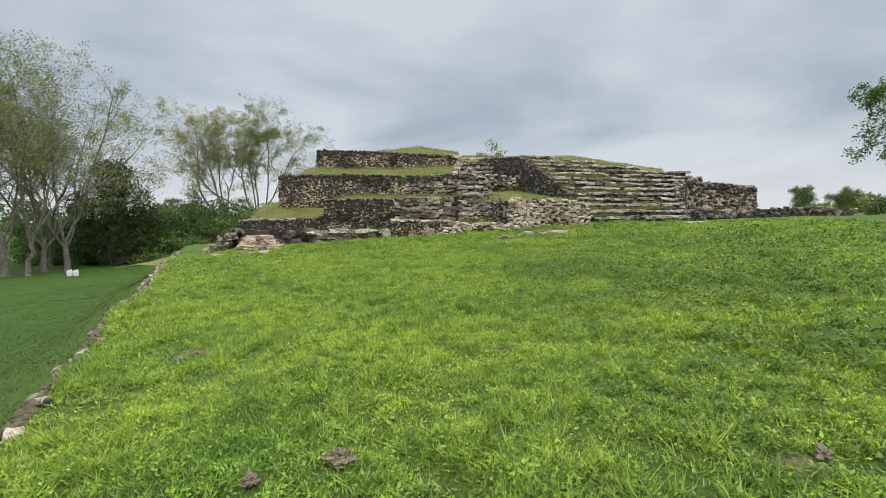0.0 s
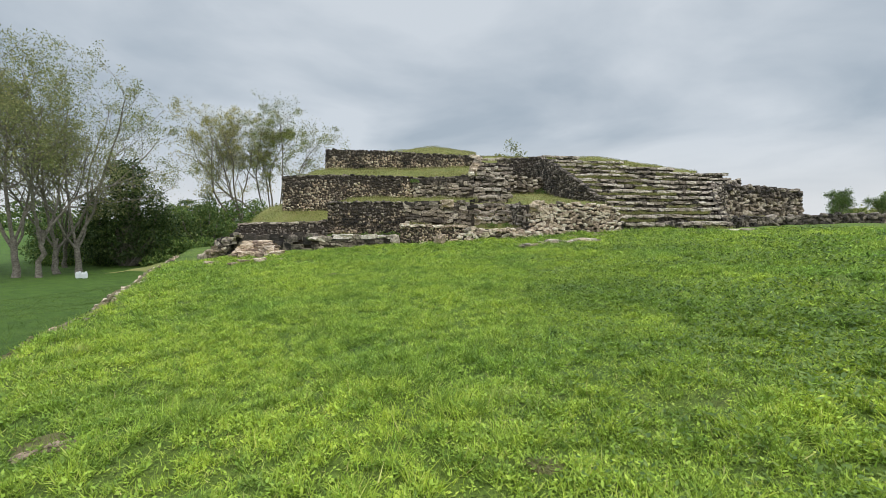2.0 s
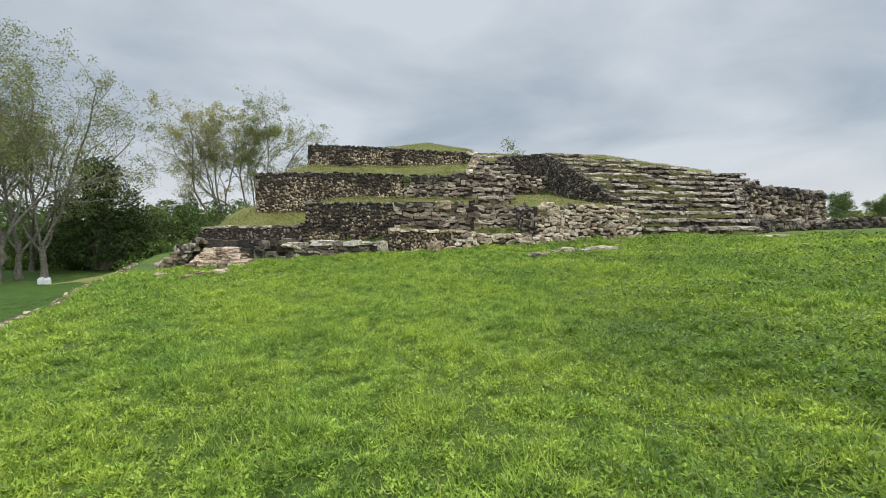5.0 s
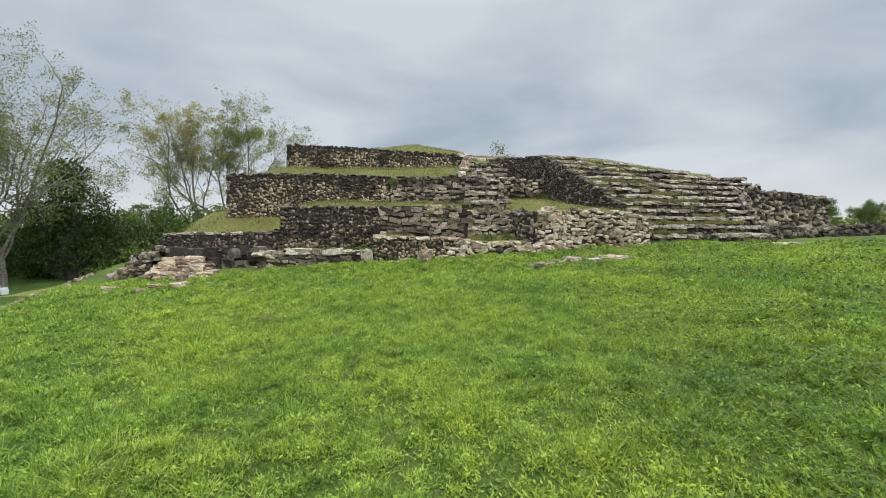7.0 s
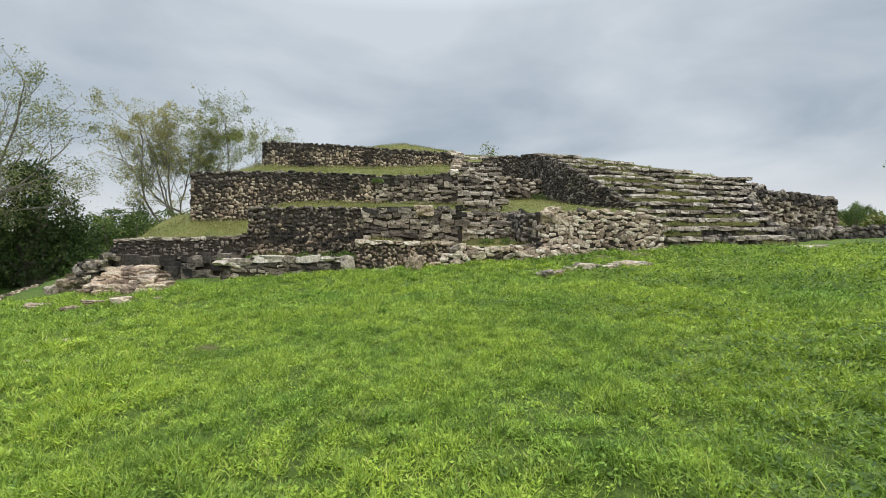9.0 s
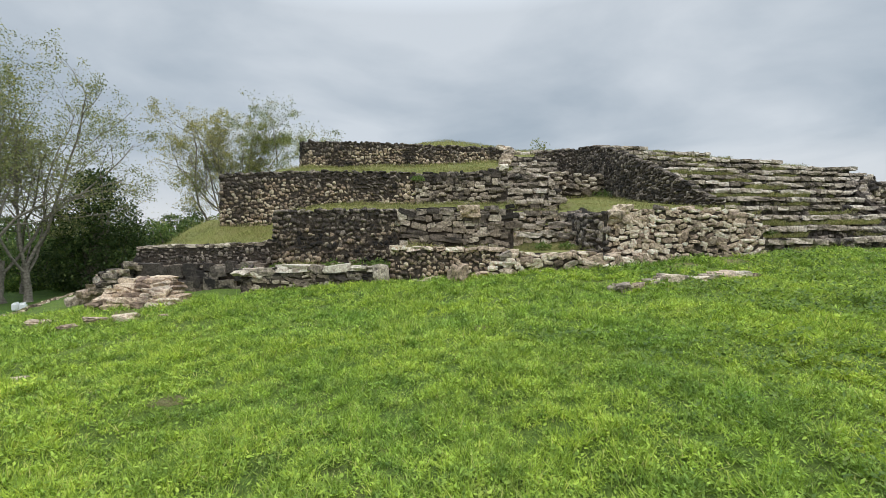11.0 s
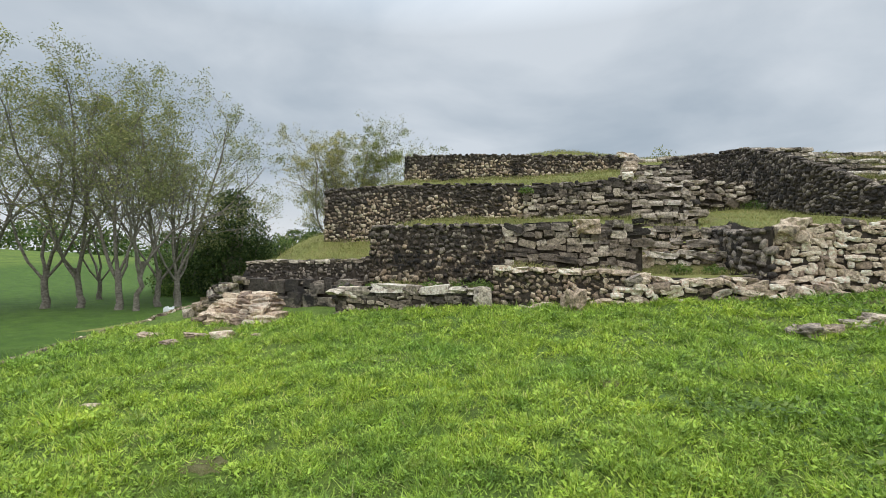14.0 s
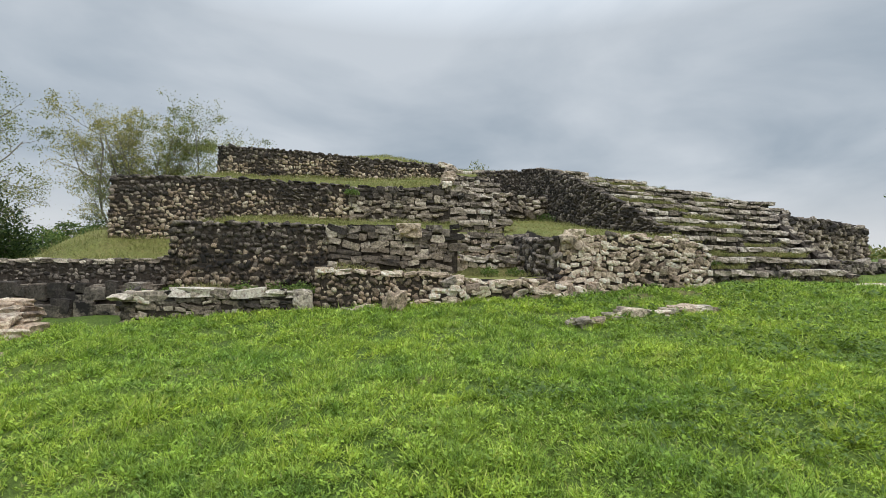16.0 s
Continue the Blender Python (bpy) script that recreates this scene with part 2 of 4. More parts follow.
M_LEAF_T = leaf_mat("tan yellow leaf", [(0, (0.24, 0.24, 0.09)), (0.6, (0.38, 0.36, 0.14)), (1, (0.56, 0.47, 0.19))], 0.6, 0.4)
M_WEED = leaf_mat("weed leaf", [(0, (0.07, 0.12, 0.03)), (0.7, (0.13, 0.20, 0.045)), (1, (0.22, 0.28, 0.07))])
M_VINE = leaf_mat("vine leaf", [(0, (0.07, 0.125, 0.035)), (0.7, (0.17, 0.26, 0.065)), (1, (0.31, 0.37, 0.10))])


def plain_mat(name, a, c, scale=12, rough=0.85):
    m, n, l, b = mat(name, rough)
    tc = n.new("ShaderNodeTexCoord")
    f = noise_node(n, l, tc.outputs["Object"], scale, 5, 0.65)
    l.new(ramp(n, l, f, [(0.3, a), (0.7, c)]), b.inputs["Base Color"])
    bump(n, l, b, f, 0.5, 0.02)
    return m


M_BARK = plain_mat("grey bark", (0.09, 0.075, 0.06), (0.34, 0.30, 0.25), 6)
M_PLASTIC = plain_mat("white plastic", (0.72, 0.73, 0.74), (0.82, 0.83, 0.84), 3, 0.45)
M_DUNG = plain_mat("dry dung", (0.085, 0.06, 0.04), (0.36, 0.275, 0.195), 4, 0.95)


# ---- helpers for meshes ----
rng = np.random.default_rng(7)


def mesh_from(name, verts, faces, material, smooth=False):
    """verts (n,3), faces (m,3 or 4) as arrays."""
    verts, faces = np.asarray(verts, np.float32), np.asarray(faces, np.int32)
    me = bpy.data.meshes.new(name)
    me.vertices.add(len(verts))
    me.vertices.foreach_set("co", verts.ravel())
    k = faces.shape[1]
    me.loops.add(faces.size)
    me.loops.foreach_set("vertex_index", faces.ravel())
    me.polygons.add(len(faces))
    me.polygons.foreach_set("loop_start", np.arange(0, faces.size, k, dtype=np.int32))
    me.polygons.foreach_set("use_smooth", np.full(len(faces), smooth))
    me.update(calc_edges=True)
    me.materials.append(material)
    return me


def part(name, me, parent=None, label=""):
    ob = new(name, me)
    if parent is not None:
        ob.parent = parent
    return tagged(ob, label)


def stone_shape(seed, sharp, jit):
    """A lumpy block within about -1..1: a cube cut once, pulled towards a ball, dented."""
    r = np.random.default_rng(seed)
    bm = bmesh.new()
    bmesh.ops.create_cube(bm, size=2)
    bmesh.ops.subdivide_edges(bm, edges=bm.edges[:], cuts=1, use_grid_fill=True)
    for v in bm.verts:
        ball = v.co.normalized() * 1.15
        v.co = v.co * sharp + ball * (1 - sharp)
        v.co += Vector(r.uniform(-jit, jit, 3))
    bm.verts.index_update()
    vs = np.array([v.co[:] for v in bm.verts])
    fs = np.array([[v.index for v in f.verts] for f in bm.faces])
    bm.free()
    return vs, fs


# river cobbles, long broken slabs, squared slabs and angular rubble; the cobbles are rounded off
SHAPES = {"cobble": [stone_shape(20 + k, 0.22 + 0.1 * (k % 4), 0.24) for k in range(16)],
          "slab": [stone_shape(60 + k, 0.72 + 0.08 * (k % 4), 0.19) for k in range(16)],
          "ashlar": [stone_shape(140 + k, 0.84 + 0.04 * (k % 4), 0.11) for k in range(16)],
          "rubble": [stone_shape(100 + k, 0.35 + 0.12 * (k % 4), 0.24) for k in range(16)]}
STONE_ME = {}


def stone_mesh(k, material, shape="rubble"):
    if (k, material, shape) not in STONE_ME:
        STONE_ME[k, material, shape] = mesh_from("stone", *SHAPES[shape][k], material, shape == "cobble")
    return STONE_ME[k, material, shape]


def lay_stones(owner, mats, material, keep=220, name="stone", shape="rubble"):
    """mats: 4x4 placements. The ones nearest the lawn's middle become parts, the rest one joined part."""
    if not mats:
        return
    mats = sorted(mats, key=lambda m: (m[0][3] - 1) ** 2 + (m[1][3] - 5) ** 2)
    inv = owner.matrix_world.inverted()
    for m in mats[:keep]:
        ob = new(name, stone_mesh(int(rng.integers(16)), material, shape))
        ob.parent = owner
        ob.matrix_basis = inv @ m
    rest = mats[keep:]
    if rest:
        vv, ff, base = [], [], 0
        for m in rest:
            vs, fs = SHAPES[shape][int(rng.integers(16))]
            a = np.array(m)
            vv.append(vs @ a[:3, :3].T + a[:3, 3])
            ff.append(fs + base)
            base += len(vs)
        me = mesh_from("far_stones", np.concatenate(vv), np.concatenate(ff), FAR_OF[material], shape == "cobble")
        ob = part(name + "s", me, owner)
        ob["kind"] = "stuff"


def wall_frames(pts):
    """Pieces of a plan polyline: start, unit way, outward normal, length."""
    out = []
    for a, c in zip(pts, pts[1:]):
        d = Vector((c[0] - a[0], c[1] - a[1], 0))
        ln = d.length
        d /= ln
        out.append((Vector((a[0], a[1], 0)), d, Vector((d.y, -d.x, 0)), ln))
    return out


def build_wall(name, pts, material, course=0.15, length=0.22, thick=0.5, batter=0.05, body_mat=None, parent=None,
               label="", category="", proud=0.5, keep=220, ragged=0.035, cap=True, gap=0.9, group="", chaos=0.13, cap_mat=None, cap_len=None, cap_out=0.0, cap_h=None, black=0.0, shape="rubble", cap_shape="slab"):
    """pts: (x, y, z_low, z_high) along the front face, left to right as seen. Core with stones laid in courses on its face."""
    body_mat = body_mat or M_MORTAR
    v, f = [], []
    norms = [w[2] for w in wall_frames([(q[0], q[1]) for q in pts])]
    for i, (x, y, lo, hi) in enumerate(pts):
        a, c = norms[max(i - 1, 0)], norms[min(i, len(norms) - 1)]
        nrm = (a + c) / max(1 + a.dot(c), 0.5)
        p = Vector((x, y, 0)) + nrm * 0.03
        top = p - nrm * batter * (hi - lo)
        back = p - nrm * (thick + 0.05 + batter * (hi - lo))
        v += [(p.x, p.y, lo - 0.25), (top.x, top.y, hi - 0.04), (back.x, back.y, hi - 0.04), (back.x, back.y, lo - 0.25)]
    for i in range(len(pts) - 1):
        a, c = 4 * i, 4 * i + 4
        f += [(a, c, c + 1, a + 1), (a + 1, c + 1, c + 2, a + 2), (a + 2, c + 2, c + 3, a + 3), (a + 3, c + 3, c, a)]
    e = 4 * (len(pts) - 1)
    f += [(0, 1, 2, 3), (e + 3, e + 2, e + 1, e)]
    ob = new(name, mesh_from(name, v, f, body_mat))
    if parent is not None:
        ob.parent = parent
    else:
        tagged(ob, label, category or "stone wall", group, "structure")
    mats, caps, sooty = [], [], []
    cap_len, cap_h = cap_len or length, cap_h or course * 0.7
    flat = [(p[0], p[1]) for p in pts]
    for i, (start, d, nrm, ln) in enumerate(wall_frames(flat)):
        lo0, hi0, lo1, hi1 = pts[i][2], pts[i][3], pts[i + 1][2], pts[i + 1][3]
        rows = max(1, round(max(hi0 - lo0, hi1 - lo1) / course))
        for r in range(rows):
            s = rng.uniform(-0.3, 0) * length
            while s < ln:
                w = length * rng.choice((0.7, 0.8, 0.9, 1.0, 1.15, 1.35) if shape == "cobble" else (0.55, 0.75, 0.9, 1.0, 1.2, 1.6)) * rng.uniform(0.85, 1.15)
                u = min(max((s + w / 2) / ln, 0), 1)
                lo, hi = lo0 + (lo1 - lo0) * u, hi0 + (hi1 - hi0) * u
                ch = (hi - lo) / rows
                tall = r < rows - 1 and rng.random() < 0.14
                h = ch * rng.uniform(0.65, 1.2) * (1.7 if tall else 1)
                z = lo + ch * (r + 0.5) + rng.uniform(-0.36, 0.36) * ch + (0.35 * ch if tall else 0)
                if r == rows - 1:
                    z += rng.uniform(-1, 1) * ragged
                depth = min(course, length) * rng.uniform(0.55, 1.15)
                p = start + d * (s + w / 2) - nrm * (batter * (z - lo) + depth * (0.5 - proud) * 0.5 - 0.01 + (0.022 if shape == "cobble" else 0))
                if 0 < s + w * 0.6 and s + w * 0.4 < ln and rng.random() > (0.05 if course < 0.16 else 0.015):
                    a = rng.normal(0, chaos)
                    rot = Matrix.Rotation(rng.normal(0, chaos * 1.9), 4, nrm)
                    t2 = (d + nrm * a).normalized()
                    n2 = Vector((t2.y, -t2.x, 0))
                    m = Matrix.Identity(4)
                    for c, (axis, size) in enumerate(((t2, w * gap / 2), (-n2, depth * 0.62), (Vector((0, 0, 1)), h * gap / 2))):
                        for q in range(3):
                            m[q][c] = axis[q] * size
                    m = rot @ m
                    m.translation = p + Vector((0, 0, z))
                    run = 0.5 + 0.5 * math.sin(2.1 * (p.x + p.y)) * math.sin(0.9 * p.x + 1.0)
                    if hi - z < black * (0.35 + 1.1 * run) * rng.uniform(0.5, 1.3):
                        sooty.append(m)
                    else:
                        mats.append(m)
                s += w
        if cap:
            s = 0.0
            while s < ln - 0.1:
                w = cap_len * rng.uniform(0.5, 1.7)
                u = min((s + w / 2) / ln, 1)
                hi = hi0 + (hi1 - hi0) * u
                lo = lo0 + (lo1 - lo0) * u
                m = Matrix.Identity(4)
                dep = min(thick, 0.4) * rng.uniform(0.7, 1)
                for c, (axis, size) in enumerate(((d, w * 0.47), (-nrm, dep / 2), (Vector((0, 0, 1)), cap_h * rng.uniform(0.35, 0.6)))):
                    for q in range(3):
                        m[q][c] = axis[q] * size
                m = Matrix.Rotation(rng.normal(0, chaos * 0.7), 4, Vector((0, 0, 1))) @ Matrix.Rotation(rng.normal(0, chaos * 0.5), 4, nrm) @ m
                m.translation = start + d * (s + w / 2) - nrm * (batter * (hi - lo) + dep * 0.42 - cap_out - 0.03) + Vector((0, 0, hi - cap_h * 0.3 + rng.uniform(-1, 1) * ragged))
                if rng.random() > 0.06:
                    caps.append(m)
                s += w
    bpy.context.view_layer.update()
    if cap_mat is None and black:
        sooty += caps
    elif cap_mat is None:
        mats += caps
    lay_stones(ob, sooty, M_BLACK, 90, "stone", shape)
    lay_stones(ob, mats, material, keep, "stone", shape)
    if cap_mat is not None:
        lay_stones(ob, caps, cap_mat, 60, "coping_stone", cap_shape)
    return ob


# ---- ground ----
def edge_x(y):
    """Plan line of the platform's broken edge."""
    return -3.2 - 0.555 * (y + 1.0)


def smooth(a, c, t):
    t = np.clip((t - a) / (c - a), 0, 1)
    return t * t * (3 - 2 * t)


def lumps(x, y):
    return 0.035 * np.sin(1.7 * x + 0.6 * y) * np.sin(1.3 * y - 0.5 * x) + 0.02 * np.sin(3.9 * x + 1) * np.sin(3.3 * y + 2 * np.sin(x))


def platform_z(x, y):
    xs = np.where(x > 8, 8 + (x - 8) * 0.35, x)
    xs = np.clip(xs, -30, 16)
    rise = 0.21 * smooth(10.2, 13.6, y - 0.15 * (x + 5)) * smooth(-10.5, -7.5, x) * smooth(12, 7, x)
    return -0.12 + 0.018 * np.clip(y, -20, 22) + 0.05 * xs + rise + lumps(x, y)


def clumps(x, y, scale, seed=0):
    """Smooth random field in plan, 0 to 1."""
    x, y = x * scale + 7.3 * seed, y * scale - 3.1 * seed
    i, j = np.floor(x), np.floor(y)
    u, v = x - i, y - j
    u, v = u * u * (3 - 2 * u), v * v * (3 - 2 * v)

    def h(a, c):
        q = np.sin(a * 127.1 + c * 311.7 + seed) * 43758.5453
        return q - np.floor(q)

    return (h(i, j) * (1 - u) + h(i + 1, j) * u) * (1 - v) + (h(i, j + 1) * (1 - u) + h(i + 1, j + 1) * u) * v


def turf_z(x, y):
    """The lawn's surface with its tufts."""
    return platform_z(x, y) + 0.024 * clumps(x, y, 2.6, 4) + 0.034 * clumps(x, y, 5.5, 2) - 0.028


def ground_z(x, y):
    x, y = np.asarray(x, float), np.asarray(y, float)
    s = (x - edge_x(np.clip(y, -60, 60))) * 0.876 + 0.09 * np.sin(1.1 * y) * np.sin(0.37 * y + 1)
    top = turf_z(x, y)
    low = np.clip(-2.3 - 0.035 * y, -3.45, -1.8) + lumps(x * 0.5, y * 0.5) * 1.5
    far = np.hypot(x + 30, y - 40)
    low = low + 6.2 * smooth(30, 130, far) * smooth(70, 5, y - 60) * smooth(-25, -60, x)
    drop = np.where(s > -0.45, 0.35 * smooth(0.05, -0.12, s), 0.35 + 0.65 * smooth(-0.45, -4.0, s))
    z = top + (low - top) * drop
    side = x - 0.77 * (y + 5.4)
    bank = 1.9 * smooth(3, 14, side) * smooth(26, 34, np.hypot(x, y)) * smooth(75, 45, np.abs(y - 30))
    return z + bank - 1.1 * smooth(28, 55, np.hypot(x, y)) * (s > 0)


def axis(lo, hi, step, far):
    a = np.arange(lo, hi + step / 2, step)
    g = step * 1.18 ** np.arange(1, 60)
    up = hi + np.cumsum(g)
    dn = lo - np.cumsum(g)
    return np.concatenate([dn[dn > -far][::-1], a, up[up < far]])


def fine_axis(lo, a, c, hi, step, far):
    """The same with a finer stretch from a to c."""
    q = axis(lo, hi, step, far)
    return np.concatenate([q[q < a - 0.03], np.arange(a, c, 0.085), q[q > c + 0.03]])


def sheet(name, xs, ys, zf, material):
    X, Y = np.meshgrid(xs, ys)
    Z = zf(X, Y)
    v = np.stack([X.ravel(), Y.ravel(), Z.ravel()], 1)
    i = np.arange(len(ys) - 1)[:, None] * len(xs) + np.arange(len(xs) - 1)[None]
    i = i.ravel()
    f = np.stack([i, i + 1, i + 1 + len(xs), i + len(xs)], 1)
    return mesh_from(name, v, f, material, True)


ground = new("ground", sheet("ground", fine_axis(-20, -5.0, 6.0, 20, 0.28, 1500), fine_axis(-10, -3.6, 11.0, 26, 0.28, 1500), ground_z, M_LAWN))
tagged(ground, "bright green mown lawn on a gently rising platform", "ground", "", "structure")

# ---- ruin: grass-grown fill behind the walls ----
def y1(x):
    return 14.30 + 0.19 * (x + 4.9)


def y2(x):
    return 17.03 + 0.125 * (x + 7.9)


def y3(x):
    return 22.0 + 0.20 * (x + 7.24)


def mound_z(x, y):
    g = platform_z(x, y) - 0.3
    left = 1.05 + 0.95 * smooth(15.0, 18.6, y) - 0.1 * np.clip(-8.0 - x, 0, 5) - 1.5 * np.clip(-9.1 - x, 0, 5) - 0.25 * smooth(-6.5, -5, x)
    t1 = 1.88 + 0.13 * np.clip(y - y1(x) - 0.3, 0, 5)
    t2 = 3.15 + 0.85 * smooth(0.3, 4.8, y - y2(x)) + 0.12 * smooth(-3, 0.5, x)
    t3 = 4.93 + (0.55 + 0.65 * np.exp(-((x + 1.7) / 3.2) ** 2)) * smooth(0.2, 5.5, y - y3(x)) - 0.03 * np.clip(x + 2, 0, 20)
    z = np.where(y > 13.85 + 0.14 * (x + 2.2), 0.55, g)
    z = np.where((x > -1.75) & (y > 14.25 + 0.13 * x), 0.98 - 0.04 * (x + 2), z)
    z = np.where(y > y1(x) + 0.3, t1, z)
    z = np.where(x < -4.72, np.where(y > 15.05, np.maximum(left, g), g), z)
    z = np.where((y > y2(x) + 0.35) & (x > -7.7), t2, z)
    z = np.where((y > y3(x) + 0.35) & (x > -7.3), t3, z)
    back = smooth(30, 38, y)
    z = z * (1 - back) + (g - 0.3) * back
    return z + lumps(x * 1.3, y * 1.3) * 0.8


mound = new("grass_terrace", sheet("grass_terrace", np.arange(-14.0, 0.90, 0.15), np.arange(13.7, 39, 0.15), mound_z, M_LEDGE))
tagged(mound, "grass-grown earth terraces on the ruined pyramid", "grass terrace", "", "structure")

FLANK_Y = (14.9, 16.3, 17.6, 19.8, 21.8, 24.0, 30.0)
FLANK_X = (6.5, 6.25, 5.5, 4.8, 4.5, 4.6, 4.8)


def stair_front(x, y):
    """How far a place lies behind the great stair's foot."""
    return y - (14.95 + 0.35 * (x - 6.5))


def right_z(x, y):
    g = platform_z(x, y) - 0.3
    s = stair_front(x, y)
    top = 4.72 + 0.22 * smooth(5.5, 9, x) - 0.085 * np.clip(x - 6, 0, 30) + (0.65 + 0.38 * smooth(6, 10, x)) * smooth(0, 6, s - 9.2)
    stairs = np.minimum(0.62 + 0.45 * s - 0.42, top)
    fx = np.interp(y, FLANK_Y, FLANK_X)
    court = np.where(y < 15.75, 0.84, np.where(y < 17.3, 1.0 + 0.36 * (y - 15.6), 1.85 + 0.16 * (y - 17.3)))
    court = np.where((x > 2.75) & (y > 15.1), 1.72 + 0.14 * (y - 15.2), court)
    court = np.where(y > 20.6 + 0.2 * x, 3.05 + 0.15 * (y - 20.5), court)
    court = np.where((x > 2.4) & (y > 23.95), 4.5 + 0.05 * (y - 23), court)
    small = np.where((x < 2.6) & (y > 18.0), np.minimum(2.2 + 0.41 * (y - 18.2) - 0.35, 4.75), court)
    z = np.where(x > fx, stairs, np.where(x < 2.6, small, court))
    z = np.where((y > 23.5) & (x < fx + 0.6), np.maximum(np.minimum(top, 4.62 + 0.29 * (y - 24.0)), z), z)
    z = np.where((x > 12.3 + 0.30 * np.clip(s, 0, 3) + 0.3 * np.clip(s - 3, 0, 9)) & (s > 0), np.minimum(z, 2.75 - 0.04 * (x - 14)), z)
    rf = y - (22.6 + 0.40 * (x - 14.0))
    z = np.where((x > 13) & (rf < 0.4), np.where(y > 20.9 + 0.33 * (x - 15.7), 1.2, g), z)
    z = np.where((x > 11.9) & (s < 2.4), np.where(y > 18.9 + 0.7 * (x - 12.6), z, g), z)
    z = np.where((y < np.where(x > 2.9, 15.12 + 0.13 * (x - 2.9), 14.6 + 0.1 * (x - 1))) | (s < 0.25) & (x > 6.3), g, z)
    z = np.where(x > 20.2, np.where((rf < 0.4) & (y > 20.9 + 0.33 * (x - 15.7)), np.minimum(z, 1.15), g), z)
    back = smooth(30, 38, y)
    return z * (1 - back) + (g - 0.3) * back + lumps(x * 1.3, y * 1.3) * 0.6


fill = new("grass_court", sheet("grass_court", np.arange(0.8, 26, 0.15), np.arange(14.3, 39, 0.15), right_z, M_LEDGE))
tagged(fill, "grass-grown earth between the ruin's stairs and walls", "grass terrace", "", "structure")

# terraces, west part
build_wall("wall_third_tier", [(-7.45, 25.7, 4.0, 5.05), (-7.75, 23.0, 4.0, 5.14), (-7.6, 22.4, 4.0, 5.2), (-7.1, 22.2, 4.0, 5.2), (-4.2, 22.6, 4.02, 5.12),
           (-2.1, 23.0, 4.08, 5.02), (0.9, 23.6, 4.2, 4.9)],
           M_COBBLE, 0.115, 0.145, label="dark weathered cobble retaining wall of the top tier", batter=0.03, keep=200, black=0.4, gap=0.98, chaos=0.2, shape="cobble")
build_wall("wall_second_tier", [(-7.9, 19.5, 1.8, 3.2), (-7.93, 17.03, 1.42, 3.22), (-5.2, 17.37, 1.8, 3.30), (-3.0, 17.64, 2.1, 3.22), (-2.0, 17.76, 2.15, 3.2)],
           M_COBBLE, 0.108, 0.14, label="dark cobble retaining wall of the second tier", batter=0.03, keep=210, black=0.5, gap=0.98, chaos=0.2, shape="cobble")
build_wall("wall_second_tier_blocks", [(-1.98, 17.74, 2.15, 3.18), (0.0, 18.0, 2.2, 3.2), (0.8, 18.1, 2.25, 3.34)],
           M_STEP, 0.135, 0.21, label="second tier wall of larger squared grey blocks", batter=0.03, keep=120, black=0.45, shape="rubble", gap=0.95, chaos=0.07)
build_wall("wall_first_tier", [(-4.97, 16.6, 0.6, 1.93), (-4.95, 14.32, 0.55, 1.93), (-3.4, 14.58, 0.55, 1.94), (-1.95, 14.86, 0.55, 1.93)],
           M_COBBLE, 0.108, 0.125, label="dark cobble retaining wall of the lowest tier", batter=0.05, keep=210, black=0.6, gap=0.98, chaos=0.2, shape="cobble")
build_wall("wall_first_tier_blocks", [(-1.93, 14.84, 0.9, 1.92), (0.0, 15.2, 0.9, 1.9), (0.85, 15.38, 0.85, 1.95)],
           M_STEP, 0.15, 0.28, label="lowest tier wall of larger reddish limestone blocks", batter=0.05, keep=120, black=0.3, shape="slab", gap=0.95, chaos=0.07, ragged=0.06)
build_wall("wall_low_terrace", [(-9.1, 16.0, 0.2, 1.0), (-9.0, 14.95, 0.5, 1.08), (-6.2, 14.85, 0.55, 1.14), (-4.95, 14.8, 0.55, 1.2)],
           M_BLACK, 0.09, 0.13, label="low blackened cobble wall fronting a grass terrace", keep=200, gap=0.94, cap_mat=M_STEP, cap_h=0.09, cap_len=0.2, shape="cobble")
build_wall("wall_slab_plinth", [(-9.1, 14.72, -0.3, 0.58), (-7.2, 14.6, -0.2, 0.6), (-5.2, 14.52, -0.1, 0.6)],
           M_STEP, 0.3, 0.42, label="row of blackened slabs at the foot of a low wall", keep=80, cap=True, chaos=0.03, gap=1.02, cap_h=0.1, cap_mat=M_STEP, cap_len=0.34, shape="ashlar", ragged=0.04, black=0.55)
build_wall("wall_kerb", [(-5.3, 13.9, -0.05, 0.6), (-5.28, 13.42, -0.1, 0.58), (-4.2, 13.56, 0.0, 0.62), (-2.3, 13.82, 0.05, 0.6)],
           M_STEP, 0.09, 0.2, label="low kerb of long weathered stones along the lawn", keep=160, thick=0.45, cap_mat=M_TREAD, cap_len=0.5, cap_h=0.16, cap_out=0.04, shape="slab", black=0.35)
build_wall("wall_box_front", [(-2.0, 14.7, 0.1, 1.0), (-1.97, 13.87, 0.08, 1.03), (-0.5, 14.05, 0.1, 1.0), (0.7, 14.21, 0.1, 0.92), (1.2, 14.3, 0.15, 0.7)],
           M_COBBLE, 0.105, 0.125, label="low cobble wall with a flat pale stone coping", keep=240, gap=0.96, cap_mat=M_PALE, cap_len=0.3, cap_h=0.09, cap_out=0.03, chaos=0.2, shape="cobble")
